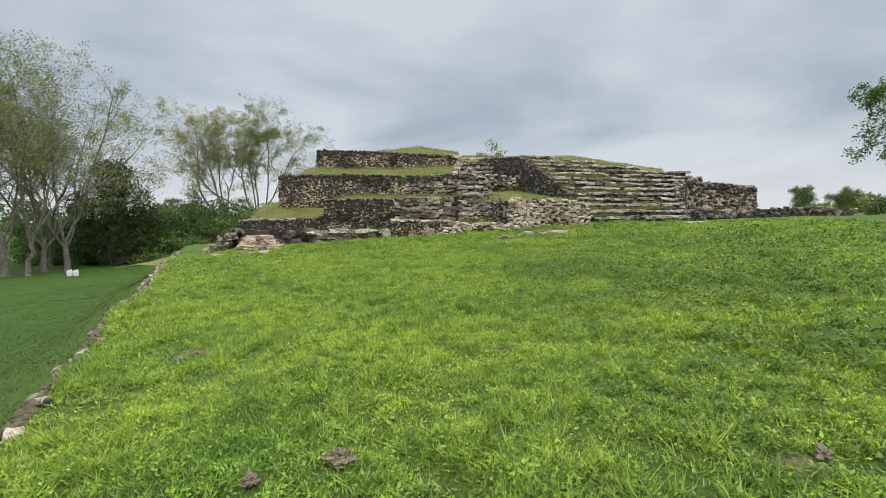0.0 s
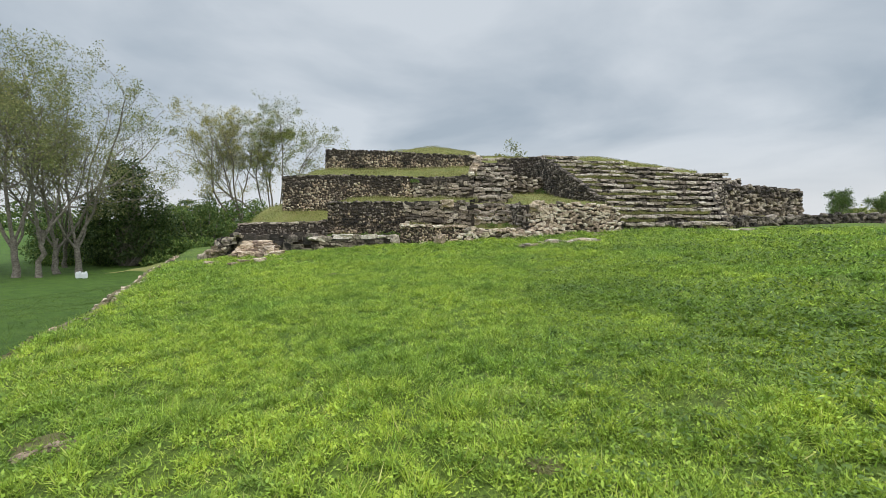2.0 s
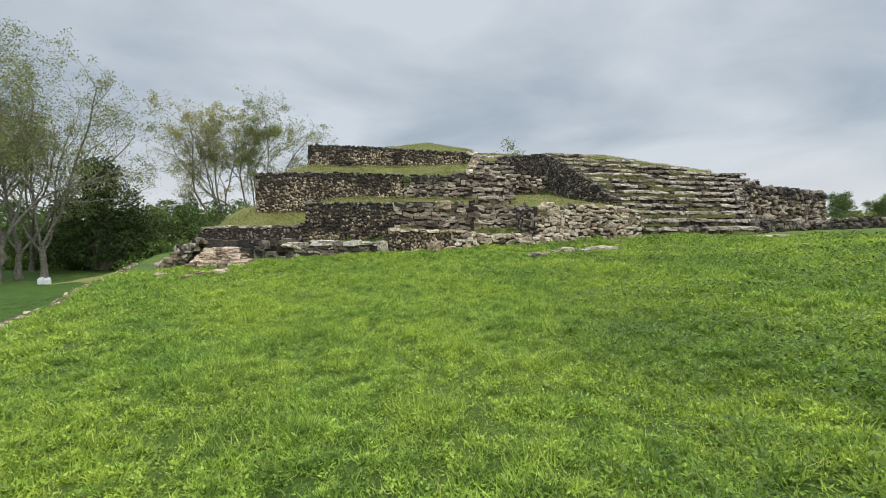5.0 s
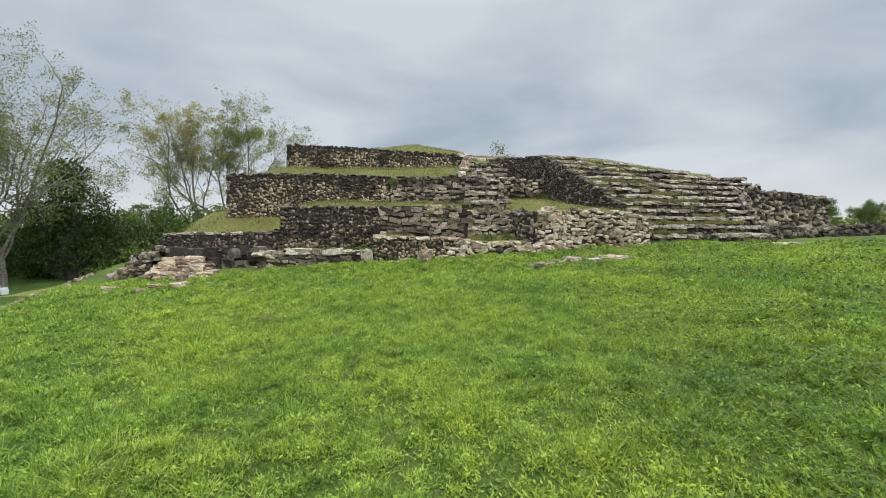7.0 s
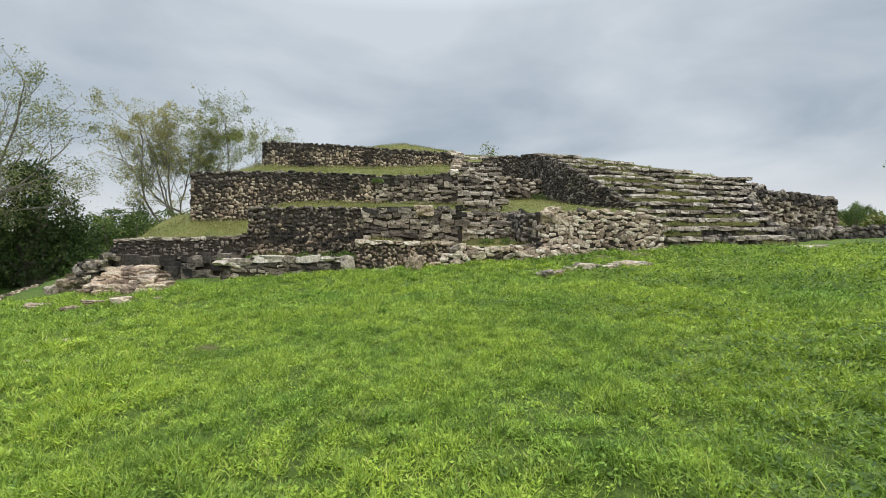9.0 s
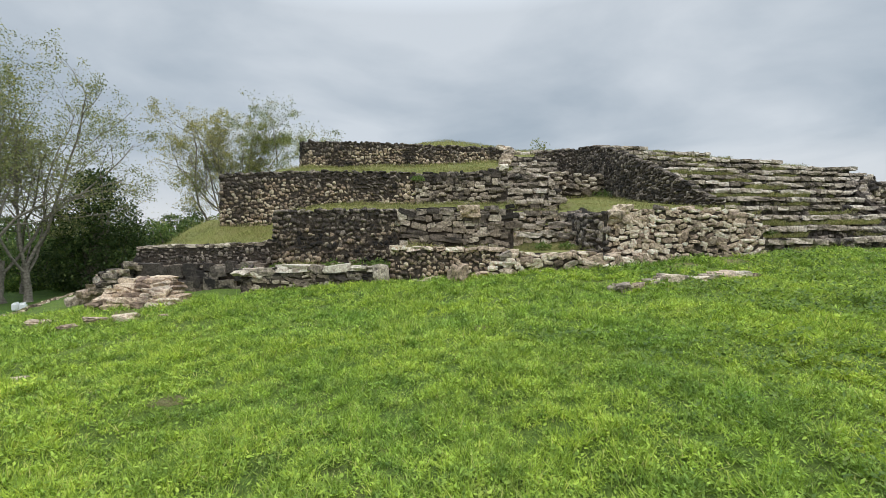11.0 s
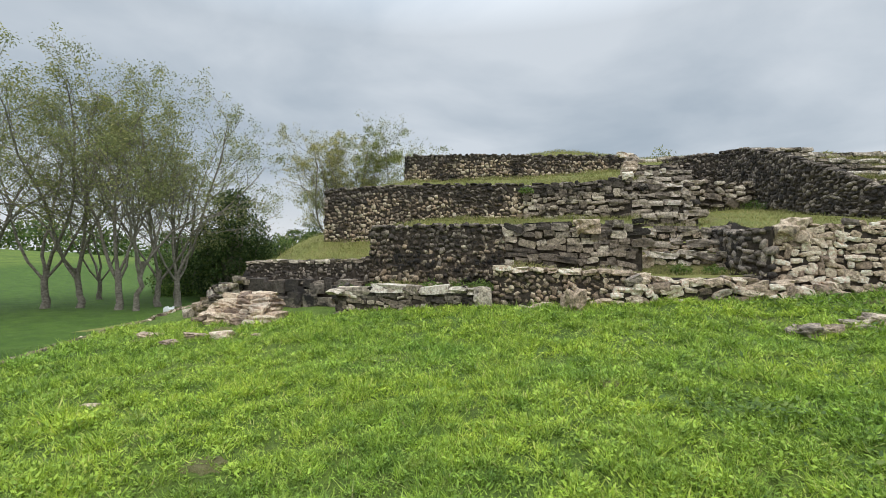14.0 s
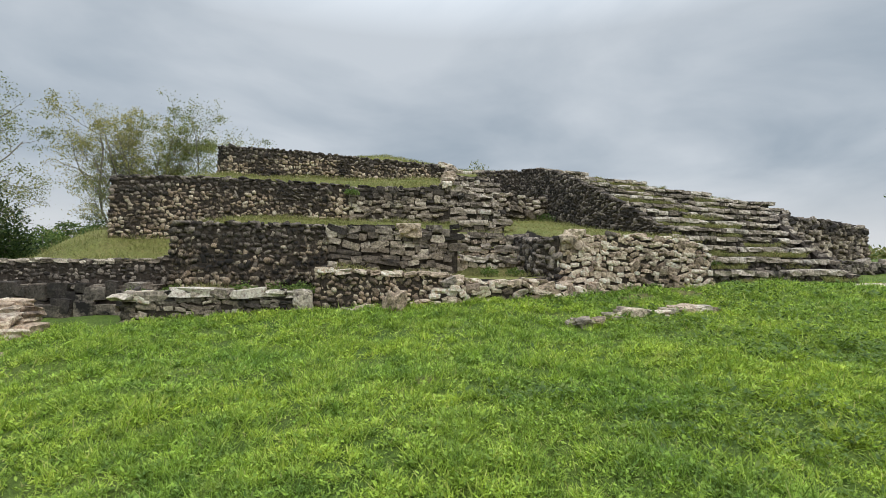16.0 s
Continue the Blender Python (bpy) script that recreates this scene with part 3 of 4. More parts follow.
build_wall("wall_foot_boulders", [(-1.5, 13.78, -0.05, 0.28), (0.0, 13.98, 0.0, 0.36), (0.6, 14.06, 0.05, 0.8), (2.4, 14.38, 0.15, 0.82), (3.1, 14.46, 0.25, 0.80), (3.9, 14.6, 0.35, 0.7)],
           M_PALE, 0.16, 0.24, label="tumbled pale boulders along the foot of the ruin", keep=160, gap=0.96, chaos=0.14, shape="rubble", ragged=0.06, cap_shape="rubble")
build_wall("wall_rubble_return", [(2.5, 17.2, 1.2, 1.85), (2.5, 15.75, 0.8, 1.72), (2.62, 15.1, 0.75, 1.72), (2.95, 14.78, 0.6, 1.76)],
           M_BLACK, 0.13, 0.17, label="rounded dark end of the rubble wall", keep=80, shape="cobble", gap=0.98)
build_wall("wall_rubble", [(2.93, 14.8, 0.35, 1.74), (3.6, 14.86, 0.4, 1.82), (4.7, 15.0, 0.42, 1.83), (6.1, 15.17, 0.5, 1.76), (6.75, 15.3, 0.55, 1.5)],
           M_PALE, 0.12, 0.2, label="pale rebuilt rubble wall beside the great stair", batter=0.10, keep=290, ragged=0.08, gap=0.95, chaos=0.12)

# small stair with its cheek
stair2 = tagged(new("small_staircase"), "narrow ruined stone staircase overgrown with grass", "staircase", "", "structure")
for x0, x1, yy, zz, rise in ((0.7, 2.7, 15.8, 1.29, 0.42), (0.7, 3.0, 16.45, 1.57, 0.3), (0.7, 6.0, 17.15, 1.88, 0.28)):
    build_wall("step", [(x0, yy, zz - rise, zz), ((x0 + x1) / 2, yy + 0.04, zz - rise, zz - 0.02), (x1, yy + 0.02, zz - rise, zz)], M_PALE, 0.12, 0.24, thick=1.0, batter=0, cap_mat=M_TREAD, cap_len=0.42, cap_out=0.06, cap_h=0.17, shape="rubble",
               body_mat=M_STEPBODY, parent=stair2, keep=40, ragged=0.05)
for i in range(8):
    zz, yy = 2.34 + 0.355 * i, 18.3 + 0.865 * i
    build_wall("step", [(0.74 + 0.05 * i, yy, zz - 0.42, zz), (2.45 + 0.09 * i, yy + 0.22, zz - 0.42, zz - 0.02)], M_STEP, 0.12, 0.26, thick=1.25, batter=0, cap_mat=M_TREAD, cap_len=0.36, cap_out=0.06, cap_h=0.17, shape="rubble",
               body_mat=M_STEPBODY, parent=stair2, keep=26, ragged=0.06)
build_wall("wall_court_back", [(2.5, 20.9, 2.6, 3.45), (4.6, 21.3, 2.7, 3.4)], M_STEP, 0.18, 0.3, label="short low wall of pale stones above a grass patch", keep=50, ragged=0.09)

# great stair
stair = tagged(new("great_staircase"), "broad worn stone staircase with grass on its treads", "staircase", "", "structure")
STEPS = 14
for i in range(STEPS):
    zz = 0.72 + 0.318 * i
    s = 0.0 + 0.705 * i
    xl = 6.5
    for _ in range(8):
        xl = float(np.interp(14.95 + 0.35 * (xl - 6.5) + s, FLANK_Y, FLANK_X)) + (0.15 if i else 0.3)
    xr = float(np.interp(zz, (0.7, 1.4, 2.7, 3.4, 3.8, 4.05, 4.3, 4.6, 4.9), (12, 12.2, 13.2, 15.0, 16.8, 14.2, 11.9, 8.9, 6.6)))
    line = []
    n = max(2, round((xr - xl) / 1.6))
    for k in range(n + 1):
        x = xl + (xr - xl) * k / n
        j = 0.05 * math.sin(2.3 * k + i * 1.7)
        line.append((x, 14.95 + 0.35 * (x - 6.5) + s + j, zz - 0.36, zz + 0.6 * j - 0.006 * (x - xl)))
    # shade under the nosings is put into the risers' black, against pale treads
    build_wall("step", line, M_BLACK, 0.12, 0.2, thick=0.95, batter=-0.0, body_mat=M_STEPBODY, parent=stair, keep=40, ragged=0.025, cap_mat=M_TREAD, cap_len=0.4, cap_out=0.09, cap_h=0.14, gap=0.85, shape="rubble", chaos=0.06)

build_wall("wall_stair_flank", [(2.2, 23.7, 3.4, 4.72), (3.9, 23.2, 3.2, 4.72), (4.4, 22.0, 2.9, 4.6), (4.72, 19.9, 2.4, 3.95), (5.4, 17.7, 2.0, 3.0), (6.2, 16.35, 1.72, 2.05)],
           M_BLACK, 0.115, 0.14, thick=0.25, label="black-crusted cobble flank of the great stair", keep=290, batter=0.06, gap=0.98, chaos=0.2, shape="cobble")
build_wall("wall_stair_side", [(12.2, 17.3, 0.6, 0.9), (12.5, 18.6, 0.8, 1.45), (13.4, 21.2, 1.3, 2.6), (15.2, 23.4, 1.6, 3.2), (17.0, 25.5, 1.9, 3.5), (17.6, 27, 2, 3.4)], M_BLACK, 0.15, 0.22, thick=0.2,
           label="rough dark broken side of the great stair", keep=290, ragged=0.09, cap_mat=M_STEP, cap_h=0.15, cap_len=0.3, chaos=0.2, shape="cobble")
build_wall("wall_far_block", [(13.9, 22.5, 1.2, 3.02), (17, 23.7, 1.2, 2.98), (20.1, 24.9, 1.2, 2.84), (20.5, 26.8, 1.2, 2.8)], M_STEP, 0.2, 0.3,
           label="dark cobble wall at the far end of the ruin", keep=150, ragged=0.08, black=0.7)
build_wall("wall_far_terrace", [(12.3, 18.2, 0.5, 1.35), (14.0, 19.9, 0.6, 1.2), (15.8, 20.8, 0.6, 1.25), (20.5, 22.3, 0.65, 1.4), (23.0, 23.1, 0.7, 1.4), (24.8, 23.8, 0.75, 1.15)], M_BLACK, 0.2, 0.34,
           label="low dark terrace wall running out onto the lawn", keep=150, ragged=0.07)


# ---- loose stones ----
def lump_mesh(name, seed, material, sub=3, rough=0.22, flat=1.0, clip=0.78):
    bm = bmesh.new()
    bmesh.ops.create_icosphere(bm, subdivisions=sub, radius=1)
    off = Vector((seed * 3.7, seed * 1.9, seed * 0.7))
    for v in bm.verts:
        d = noise.noise(v.co * 1.1 + off) * rough * 2.4 + noise.noise(v.co * 3.3 + off) * rough * 1.1 + noise.noise(v.co * 8 + off) * rough * 0.4
        c = Vector([max(-clip, min(clip, a)) for a in v.co * (1 + d)])
        v.co = c
        v.co.z *= flat
    me = bpy.data.meshes.new(name)
    bm.to_mesh(me)
    bm.free()
    me.polygons.foreach_set("use_smooth", [False] * len(me.polygons))
    me.materials.append(material)
    return me


def gz(x, y):
    return float(ground_z(x, y))


def rock(name, x, y, sx, sy, sz, turn, material, label, seed, z=None, lift=0.15, group="", category="stone"):
    ob = new(name, lump_mesh(name, seed, material, 3, 0.36, clip=0.9))
    ob.matrix_basis = pose(x, y, (gz(x, y) if z is None else z) + sz * lift, rng.uniform(-6, 6), rng.uniform(-6, 6), turn) @ Matrix.Diagonal((sx, sy, sz, 1))
    return tagged(ob, label, category, group)


# slabs lying in a row on the lawn
for k, (u, w, h) in enumerate(((0.0, 0.26, 0.13), (0.12, 0.2, 0.09), (0.25, 0.24, 0.09), (0.36, 0.3, 0.16), (0.47, 0.22, 0.13), (0.60, 0.24, 0.08), (0.71, 0.2, 0.10), (0.82, 0.34, 0.15), (0.93, 0.28, 0.12), (1.03, 0.2, 0.08))):
    rock("slab", 2.6 + 2.5 * u, 12.24 + 0.76 * u, w * 0.9, 0.19, h * 0.8, 14 + 12 * math.sin(k * 2), (M_STEP, M_PALE)[k % 2], "flat pale limestone slab half sunk in the lawn", 40 + k, lift=0.25, group="slabs sunk in the lawn")
for x, y, sx, sy, sz, tn, lab in ((-6.4, 11.45, 0.30, 0.2, 0.18, 10, "pale pinkish stone lying on the grass"), (-6.95, 11.4, 0.34, 0.16, 0.10, 30, "flat pale stone lying on the grass"),
                              (-7.1, 10.95, 0.26, 0.14, 0.12, -10, "weathered stone lying on the grass"), (-8.1, 11.4, 0.36, 0.18, 0.12, 20, "flat weathered stone on the grass"),
                              (-5.7, 11.5, 0.16, 0.1, 0.08, 0, "small pale stone on the grass"), (-4.97, 8.25, 0.14, 0.1, 0.05, 0, "small whitish stone in the grass"),
                              (-4.6, 7.2, 0.11, 0.07, 0.04, 40, "small whitish stone in the grass"), (-1.86, -0.9, 0.17, 0.1, 0.04, 10, "ochre stone flush with the grass"),
                              (-2.02, -1.0, 0.1, 0.07, 0.035, 70, "ochre stone flush with the grass")):
    rock("stone_lying", x, y, sx * 0.75, sy * 0.75, sz * 0.6, tn, M_ORANGE if "ochre" in lab or "pink" in lab else M_PALE, lab, int(abs(x * 31) + abs(y * 7)), lift=0.3)
# heap of thin ochre slabs by the corner
heap = tagged(new("slab_heap"), "stepped heap of thin ochre limestone slabs on the lawn", "stone heap")
heap.matrix_basis = pose(-7.1, 12.75, gz(-7.1, 12.75) - 0.02)
for lay in range(6):
    half = 0.86 - 0.085 * lay
    x = -half
    while x < half:
        w = float(rng.uniform(0.17, 0.36))
        for row in range(2):
            ob = new("slab", stone_mesh(int(rng.integers(16)), M_ORANGE, "slab"))
            ob.parent = heap
            ob.matrix_basis = pose(x + w / 2 - 0.04 * lay, -0.42 + 0.13 * lay + 0.36 * row + rng.uniform(-0.04, 0.04), 0.0 + 0.085 * lay, rng.uniform(-9, 9), rng.uniform(-9, 9),
                                   rng.uniform(-24, 24) + 12) @ Matrix.Diagonal((w * 0.5, rng.uniform(0.15, 0.24), rng.uniform(0.035, 0.065), 1))
        x += w
# collapsed corner beside the heap
for k in range(44):
    u = float(rng.random()) ** 0.8
    x, y = -8.75 - 1.05 * u + float(rng.normal(0, 0.08)), 14.62 - 0.45 * u + float(rng.normal(0, 0.14))
    q = float(rng.uniform(0.11, 0.25))
    z = max(gz(x, y) + 0.02, (1.0 - 1.3 * u) * float(rng.uniform(0.2, 1.0)))
    rock("fallen_stone", x, y, q * 1.15, q * 0.9, q * 0.75, 37 * k, (M_PALE, M_STEP, M_STEP)[k % 3], "lichened stone fallen from the collapsed wall corner", 60 + k, z=z, lift=0,
         group="stones at the collapsed corner")
rock("fallen_boulder", -9.5, 14.62, 0.34, 0.24, 0.24, 30, M_PALE, "large whitish boulder fallen at the wall's corner", 95, z=0.2, lift=0, category="boulder")
# single large stones that stand out
rock("coping_block", -0.25, 15.1, 0.3, 0.16, 0.17, 10, M_PALE, "large pale block set on the lowest tier", 81, z=1.86, lift=0, category="block")
rock("corner_block", -2.18, 13.78, 0.2, 0.2, 0.32, 12, M_STEP, "upright grey block at the end of the kerb", 82, lift=0.5, category="block")
rock("corner_block", -5.05, 13.52, 0.26, 0.18, 0.13, 8, M_PALE, "long whitish block capping the kerb's corner", 83, z=0.5, lift=0, category="block")
rock("pointed_boulder", -0.45, 13.75, 0.24, 0.16, 0.3, 20, M_PALE, "pointed pale boulder standing at the wall's foot", 84, lift=0.4, category="boulder")
rock("coping_block", 3.35, 15.0, 0.36, 0.24, 0.26, 10, M_PALE, "large rounded pale block on the rubble wall", 85, z=1.72, lift=0, category="block")
rock("slab", 11.3, 16.0, 0.6, 0.3, 0.1, 15, M_PALE, "flat pale slab at the foot of the great stair", 86, lift=0.3)
rock("slab", 12.1, 16.5, 0.5, 0.3, 0.1, 25, M_STEP, "flat weathered slab at the foot of the great stair", 87, lift=0.3)
rock("leaning_slab", 0.9, 22.9, 0.35, 0.1, 0.12, 30, M_PALE, "pale slab leaning at the head of the small stair", 88, z=4.78, lift=0, category="slab")

# stones along the platform's broken edge
def edge_line(y):
    return edge_x(y) - 0.10 * np.sin(1.1 * y) * np.sin(0.37 * y + 1)


y, k = -3.2, 0
while y < 17.5:
    ln = float(rng.uniform(0.10, 0.34))
    for row in range(3):
        if rng.random() < (0.95, 0.75, 0.4)[row] * (0.45 + 1.1 * float(clumps(np.float64(0.0), np.float64(y), 0.9, 3))):
            x = float(edge_line(y)) + (-0.03, 0.07, 0.15)[row] + float(rng.uniform(-0.06, 0.06))
            yy = y + float(rng.uniform(-0.04, 0.04))
            size = ln * (0.46, 0.36, 0.26)[row]
            ob = new("edge_stone", lump_mesh("edge_stone", 200 + k, (M_STEP, M_ORANGE, M_PALE)[int(rng.integers(3))], 2, 0.42))
            ob.matrix_basis = pose(x, yy, float(platform_z(np.float64(x), np.float64(yy))) - (0.05, 0.02, 0.015)[row] + float(rng.uniform(-0.02, 0.02)), rng.uniform(-16, 16), rng.uniform(-16, 16),
                                   118 + rng.uniform(-35, 35)) @ Matrix.Diagonal((size, size * rng.uniform(0.4, 0.8), rng.uniform(0.035, 0.07), 1))
            tagged(ob, "weathered stone in the broken edge of the platform", "stone", "stones along the platform's edge")
            k += 1
    y += ln * 0.9
# worn earth along the edge
n, m = 700, 6
ys = np.linspace(-3.4, 17.5, n)[:, None] + np.zeros(m)
wide = 0.7 * np.clip(0.10 + 0.04 * np.sin(5.1 * ys) + 0.04 * np.sin(12.7 * ys + 1) + 0.05 * np.sin(2.3 * ys), 0.03, 1)
ex = edge_line(ys) - 0.03 + wide * np.linspace(0, 1, m) + rng.normal(0, 0.012, (n, m))
ey = ys + rng.normal(0, 0.012, (n, m)) + wide * np.linspace(0, 0.5, m)
ez = platform_z(ex, ey) + 0.006 + np.abs(rng.normal(0, 0.016, (n, m))) * np.array([1, 1, 1, 1, 0.6, 0]) - np.array([0.03, 0, 0, 0, 0, 0.02])
q = (np.arange(n - 1)[:, None] * m + np.arange(m - 1)).ravel()
strip = new("earth_strip", mesh_from("earth_strip", np.stack([ex.ravel(), ey.ravel(), ez.ravel()], 1), np.stack([q, q + 1, q + m + 1, q + m], 1),
                                     earth_mat("worn earth", (0.13, 0.105, 0.06), (0.40, 0.33, 0.20), False)))
tagged(strip, "strip of worn brown earth along the platform's edge", "earth", "", "structure")
# broken edging of the small stair
for k in range(11):
    u = k / 10
    rock("edging_stone", 0.72 + 0.45 * u, 18.2 + 5.2 * u, 0.16, 0.24, 0.12, 15 * k, M_PALE if k < 6 else M_STEP, "pale broken edging stone beside the small stair", 300 + k, z=3.34 + 1.45 * u, lift=0,
         group="edging stones of the small stair")

# dung and bare spots
for x, y, r, lab in ((0.13, -3.04, 0.085, "dry grey-brown dung clump in the grass"), (2.46, -3.27, 0.05, "flat dung patch in the grass"), (-0.33, -3.19, 0.05, "small dung clump in the grass")):
    ob = tagged(new("dung", lump_mesh("dung", int(50 + 9 * abs(x)), M_DUNG, 4, 0.6, 0.5, 3)), lab, "dung")
    ob.matrix_basis = pose(x, y, gz(x, y) + 0.03, 0, 0, 40 * x) @ Matrix.Diagonal((r * 0.8, r * 0.66, r * 0.9, 1))


# ---- trees ----
def tube(verts, faces, a, c, ra, rc, sides):
    d = (c - a)
    ln = np.linalg.norm(d)
    if ln < 1e-6:
        return
    d = d / ln
    u = np.cross(d, (0.31, 0.77, 0.55))
    u /= np.linalg.norm(u)
    w = np.cross(d, u)
    base = sum(len(v) for v in verts)
    t = np.arange(sides) * 2 * np.pi / sides
    ring = np.cos(t)[:, None] * u + np.sin(t)[:, None] * w
    verts.append(np.concatenate([a + ring * ra, c + ring * rc]))
    k = np.arange(sides)
    faces.append(np.stack([base + k, base + (k + 1) % sides, base + sides + (k + 1) % sides, base + sides + k], 1))


def leaf_quads(points, size, r, droop=0.3):
    """A kite-shaped leaf at each point."""
    n = len(points)
    d = r.normal(size=(n, 3))
    d[:, 2] -= droop
    d /= np.linalg.norm(d, axis=1)[:, None]
    e = np.cross(d, r.normal(size=(n, 3)))
    e /= np.linalg.norm(e, axis=1)[:, None] + 1e-9
    ln = size * r.uniform(0.6, 1.3, n)[:, None]
    v = np.stack([points, points + d * ln * 0.45 + e * ln * 0.24, points + d * ln, points + d * ln * 0.45 - e * ln * 0.24], 1).reshape(-1, 3)
    return v, np.arange(4 * n).reshape(-1, 4)


def limb(verts, faces, pts, radii, sides):
    """One tapering branch along a bent line, its rings joined."""
    pts = np.array(pts)
    d = np.gradient(pts, axis=0)
    d /= np.linalg.norm(d, axis=1)[:, None] + 1e-9
    u = np.cross(d, (0.31, 0.77, 0.15))
    u /= np.linalg.norm(u, axis=1)[:, None] + 1e-9
    w = np.cross(d, u)
    t = np.arange(sides) * 2 * np.pi / sides
    rad = np.array(radii)[:, None, None]
    base = sum(len(v) for v in verts)
    verts.append((pts[:, None] + (np.cos(t)[None, :, None] * u[:, None] + np.sin(t)[None, :, None] * w[:, None]) * rad).reshape(-1, 3))
    k = np.arange(sides)
    for i in range(len(pts) - 1):
        a = base + i * sides
        faces.append(np.stack([a + k, a + (k + 1) % sides, a + sides + (k + 1) % sides, a + sides + k], 1))


def make_tree(seed, height, spread, trunk_r, leaf_material, leaves=14, leaf=0.15, fork=0.15, stems=5, lean=(0, 0), label="", category="tree", droop=0.0, bare=0.05, low=0.25):
    """Short trunk that splits into long upright stems; each carries boughs, branches and leafy twigs."""
    r = np.random.default_rng(seed)
    verts, faces, tips = [], [], []
    up = np.array([lean[0], lean[1], 1.0])
    pts = [-up * 0.4]
    for k in range(7):
        pts.append(up * height * fork * k / 6 + r.normal(0, 0.05, 3) * height * fork * 0.4 * (k > 0) * np.array([1, 1, 0]))
    limb(verts, faces, pts, trunk_r * np.array([1.7, 1.35, 1.1, 1.0, 0.95, 0.92, 0.9, 0.8]), 9)
    top = pts[-1]
    sides = (0, 7, 5, 3, 3)
    segs = (0, 9, 5, 3, 1)
    kids = (0, 10, 6, 3, 0)

    def grow(p, d, ln, rad, level):
        n = segs[level]
        line, dirs = [p], [d]
        for k in range(n):
            d = d + r.normal(0, (0, 0.15, 0.22, 0.25, 0.3)[level], 3) + np.array([0, 0, (0, 0.06, 0.05 - droop, 0.02 - droop, -0.05 - droop)[level]])
            d /= np.linalg.norm(d)
            p = p + d * ln / n
            line.append(p)
            dirs.append(d)
        fade = np.linspace(1, 0.22, n + 1) ** 0.85
        limb(verts, faces, line, rad * fade, sides[level])
        if level == 4:
            tips.extend([line[1], (line[0] + line[1]) / 2])
        elif level == 3:
            tips.extend(line[1:])
        for c in range(kids[level]):
            u = (low if level == 1 else 0.3) + (1 - (low if level == 1 else 0.3)) * (c + r.uniform(0, 1)) / kids[level]
            i = min(int(u * n), n - 1)
            q = line[i] + (line[i + 1] - line[i]) * (u * n - i)
            a = r.normal(size=3)
            a -= dirs[i + 1] * a.dot(dirs[i + 1])
            a /= np.linalg.norm(a) + 1e-9
            nd = dirs[i + 1] + a * r.uniform(0.6, 1.25)
            nd /= np.linalg.norm(nd)
            size = ln * (0.50 if level == 1 else 0.55) * (1.12 - 0.62 * u) * r.uniform(0.7, 1.25)
            grow(q, nd, size, min(rad * fade[i] * 0.55, 0.02 + 0.012 * size), level + 1)

    for k in range(stems):
        a = 2 * np.pi * k / stems + r.uniform(-0.5, 0.5)
        out = spread * (r.uniform(0.75, 1.15) if k % 2 else r.uniform(0.3, 0.8))
        d = np.array([math.cos(a) * out + lean[0] * 0.5, math.sin(a) * out + lean[1] * 0.5, 1.0])
        d /= np.linalg.norm(d)
        grow(pts[-2 - k % 2], d, height * (1 - fork) * r.uniform(0.82, 1.05), trunk_r * r.uniform(0.42, 0.62), 1)
    tips = np.array(tips)
    dens = np.array([noise.noise(Vector((t[0] * 0.30, t[1] * 0.30, t[2] * 0.5)) + Vector((seed * 5.0, 0, 0))) for t in tips])
    full = tips[dens > bare]
    pts = np.repeat(full, leaves, 0) + r.normal(0, 0.21, (len(full) * leaves, 3)) * np.array([1, 1, 0.7])
    thin = np.repeat(tips, 3, 0) + r.normal(0, 0.2, (len(tips) * 3, 3))
    v, f = leaf_quads(np.concatenate([pts, thin]), leaf, r)
    tree = tagged(new("tree"), label, category)
    part("trunk", mesh_from("trunk", np.concatenate(verts), np.concatenate(faces), M_BARK, True), tree)
    part("crown", mesh_from("crown", v, f, leaf_material), tree)
    return tree


def cloud_points(r, blobs, n):
    """Points in the shells of several flattened balls (x, y, z, radius)."""
    b = np.array(blobs)
    w = b[:, 3] ** 2
    k = r.choice(len(b), n, p=w / w.sum())
    d = r.normal(size=(n, 3))
    d /= np.linalg.norm(d, axis=1)[:, None]
    rad = b[k, 3] * (0.55 + 0.5 * r.random(n) ** 0.5)
    wob = 1 + 0.25 * np.sin(d[:, 0] * 5 + b[k, 0]) * np.sin(d[:, 1] * 6 + b[k, 1]) + 0.15 * np.sin(d[:, 2] * 9 + k)
    return b[k, :3] + d * (rad * wob)[:, None] * np.array([1, 1, 0.9])


def make_bush(name, seed, blobs, n, leaf, material, label, category, kind="", stem=0.12, base=None):
    r = np.random.default_rng(seed)
    pts = cloud_points(r, blobs, n)
    v, f = leaf_quads(pts, leaf, r, 0.6)
    bx, by, bz = base
    ob = tagged(new(name), label, category, "", kind)
    ob.matrix_basis = pose(bx, by, bz)
    vs, fs = [], []
    for x, y, z, rad in blobs:
        tube(vs, fs, np.array([0, 0, -0.4]), np.array([x * 0.8, y * 0.8, z * 0.6]), stem, stem * 0.7, 5)
        tube(vs, fs, np.array([x * 0.8, y * 0.8, z * 0.6]), np.array([x, y, z + rad * 0.5]), stem * 0.7, stem * 0.2, 5)
    part("stem", mesh_from("stem", np.concatenate(vs), np.concatenate(fs), M_BARK, True), ob)
    part("foliage", mesh_from("foliage", v, f, material), ob)
    return ob


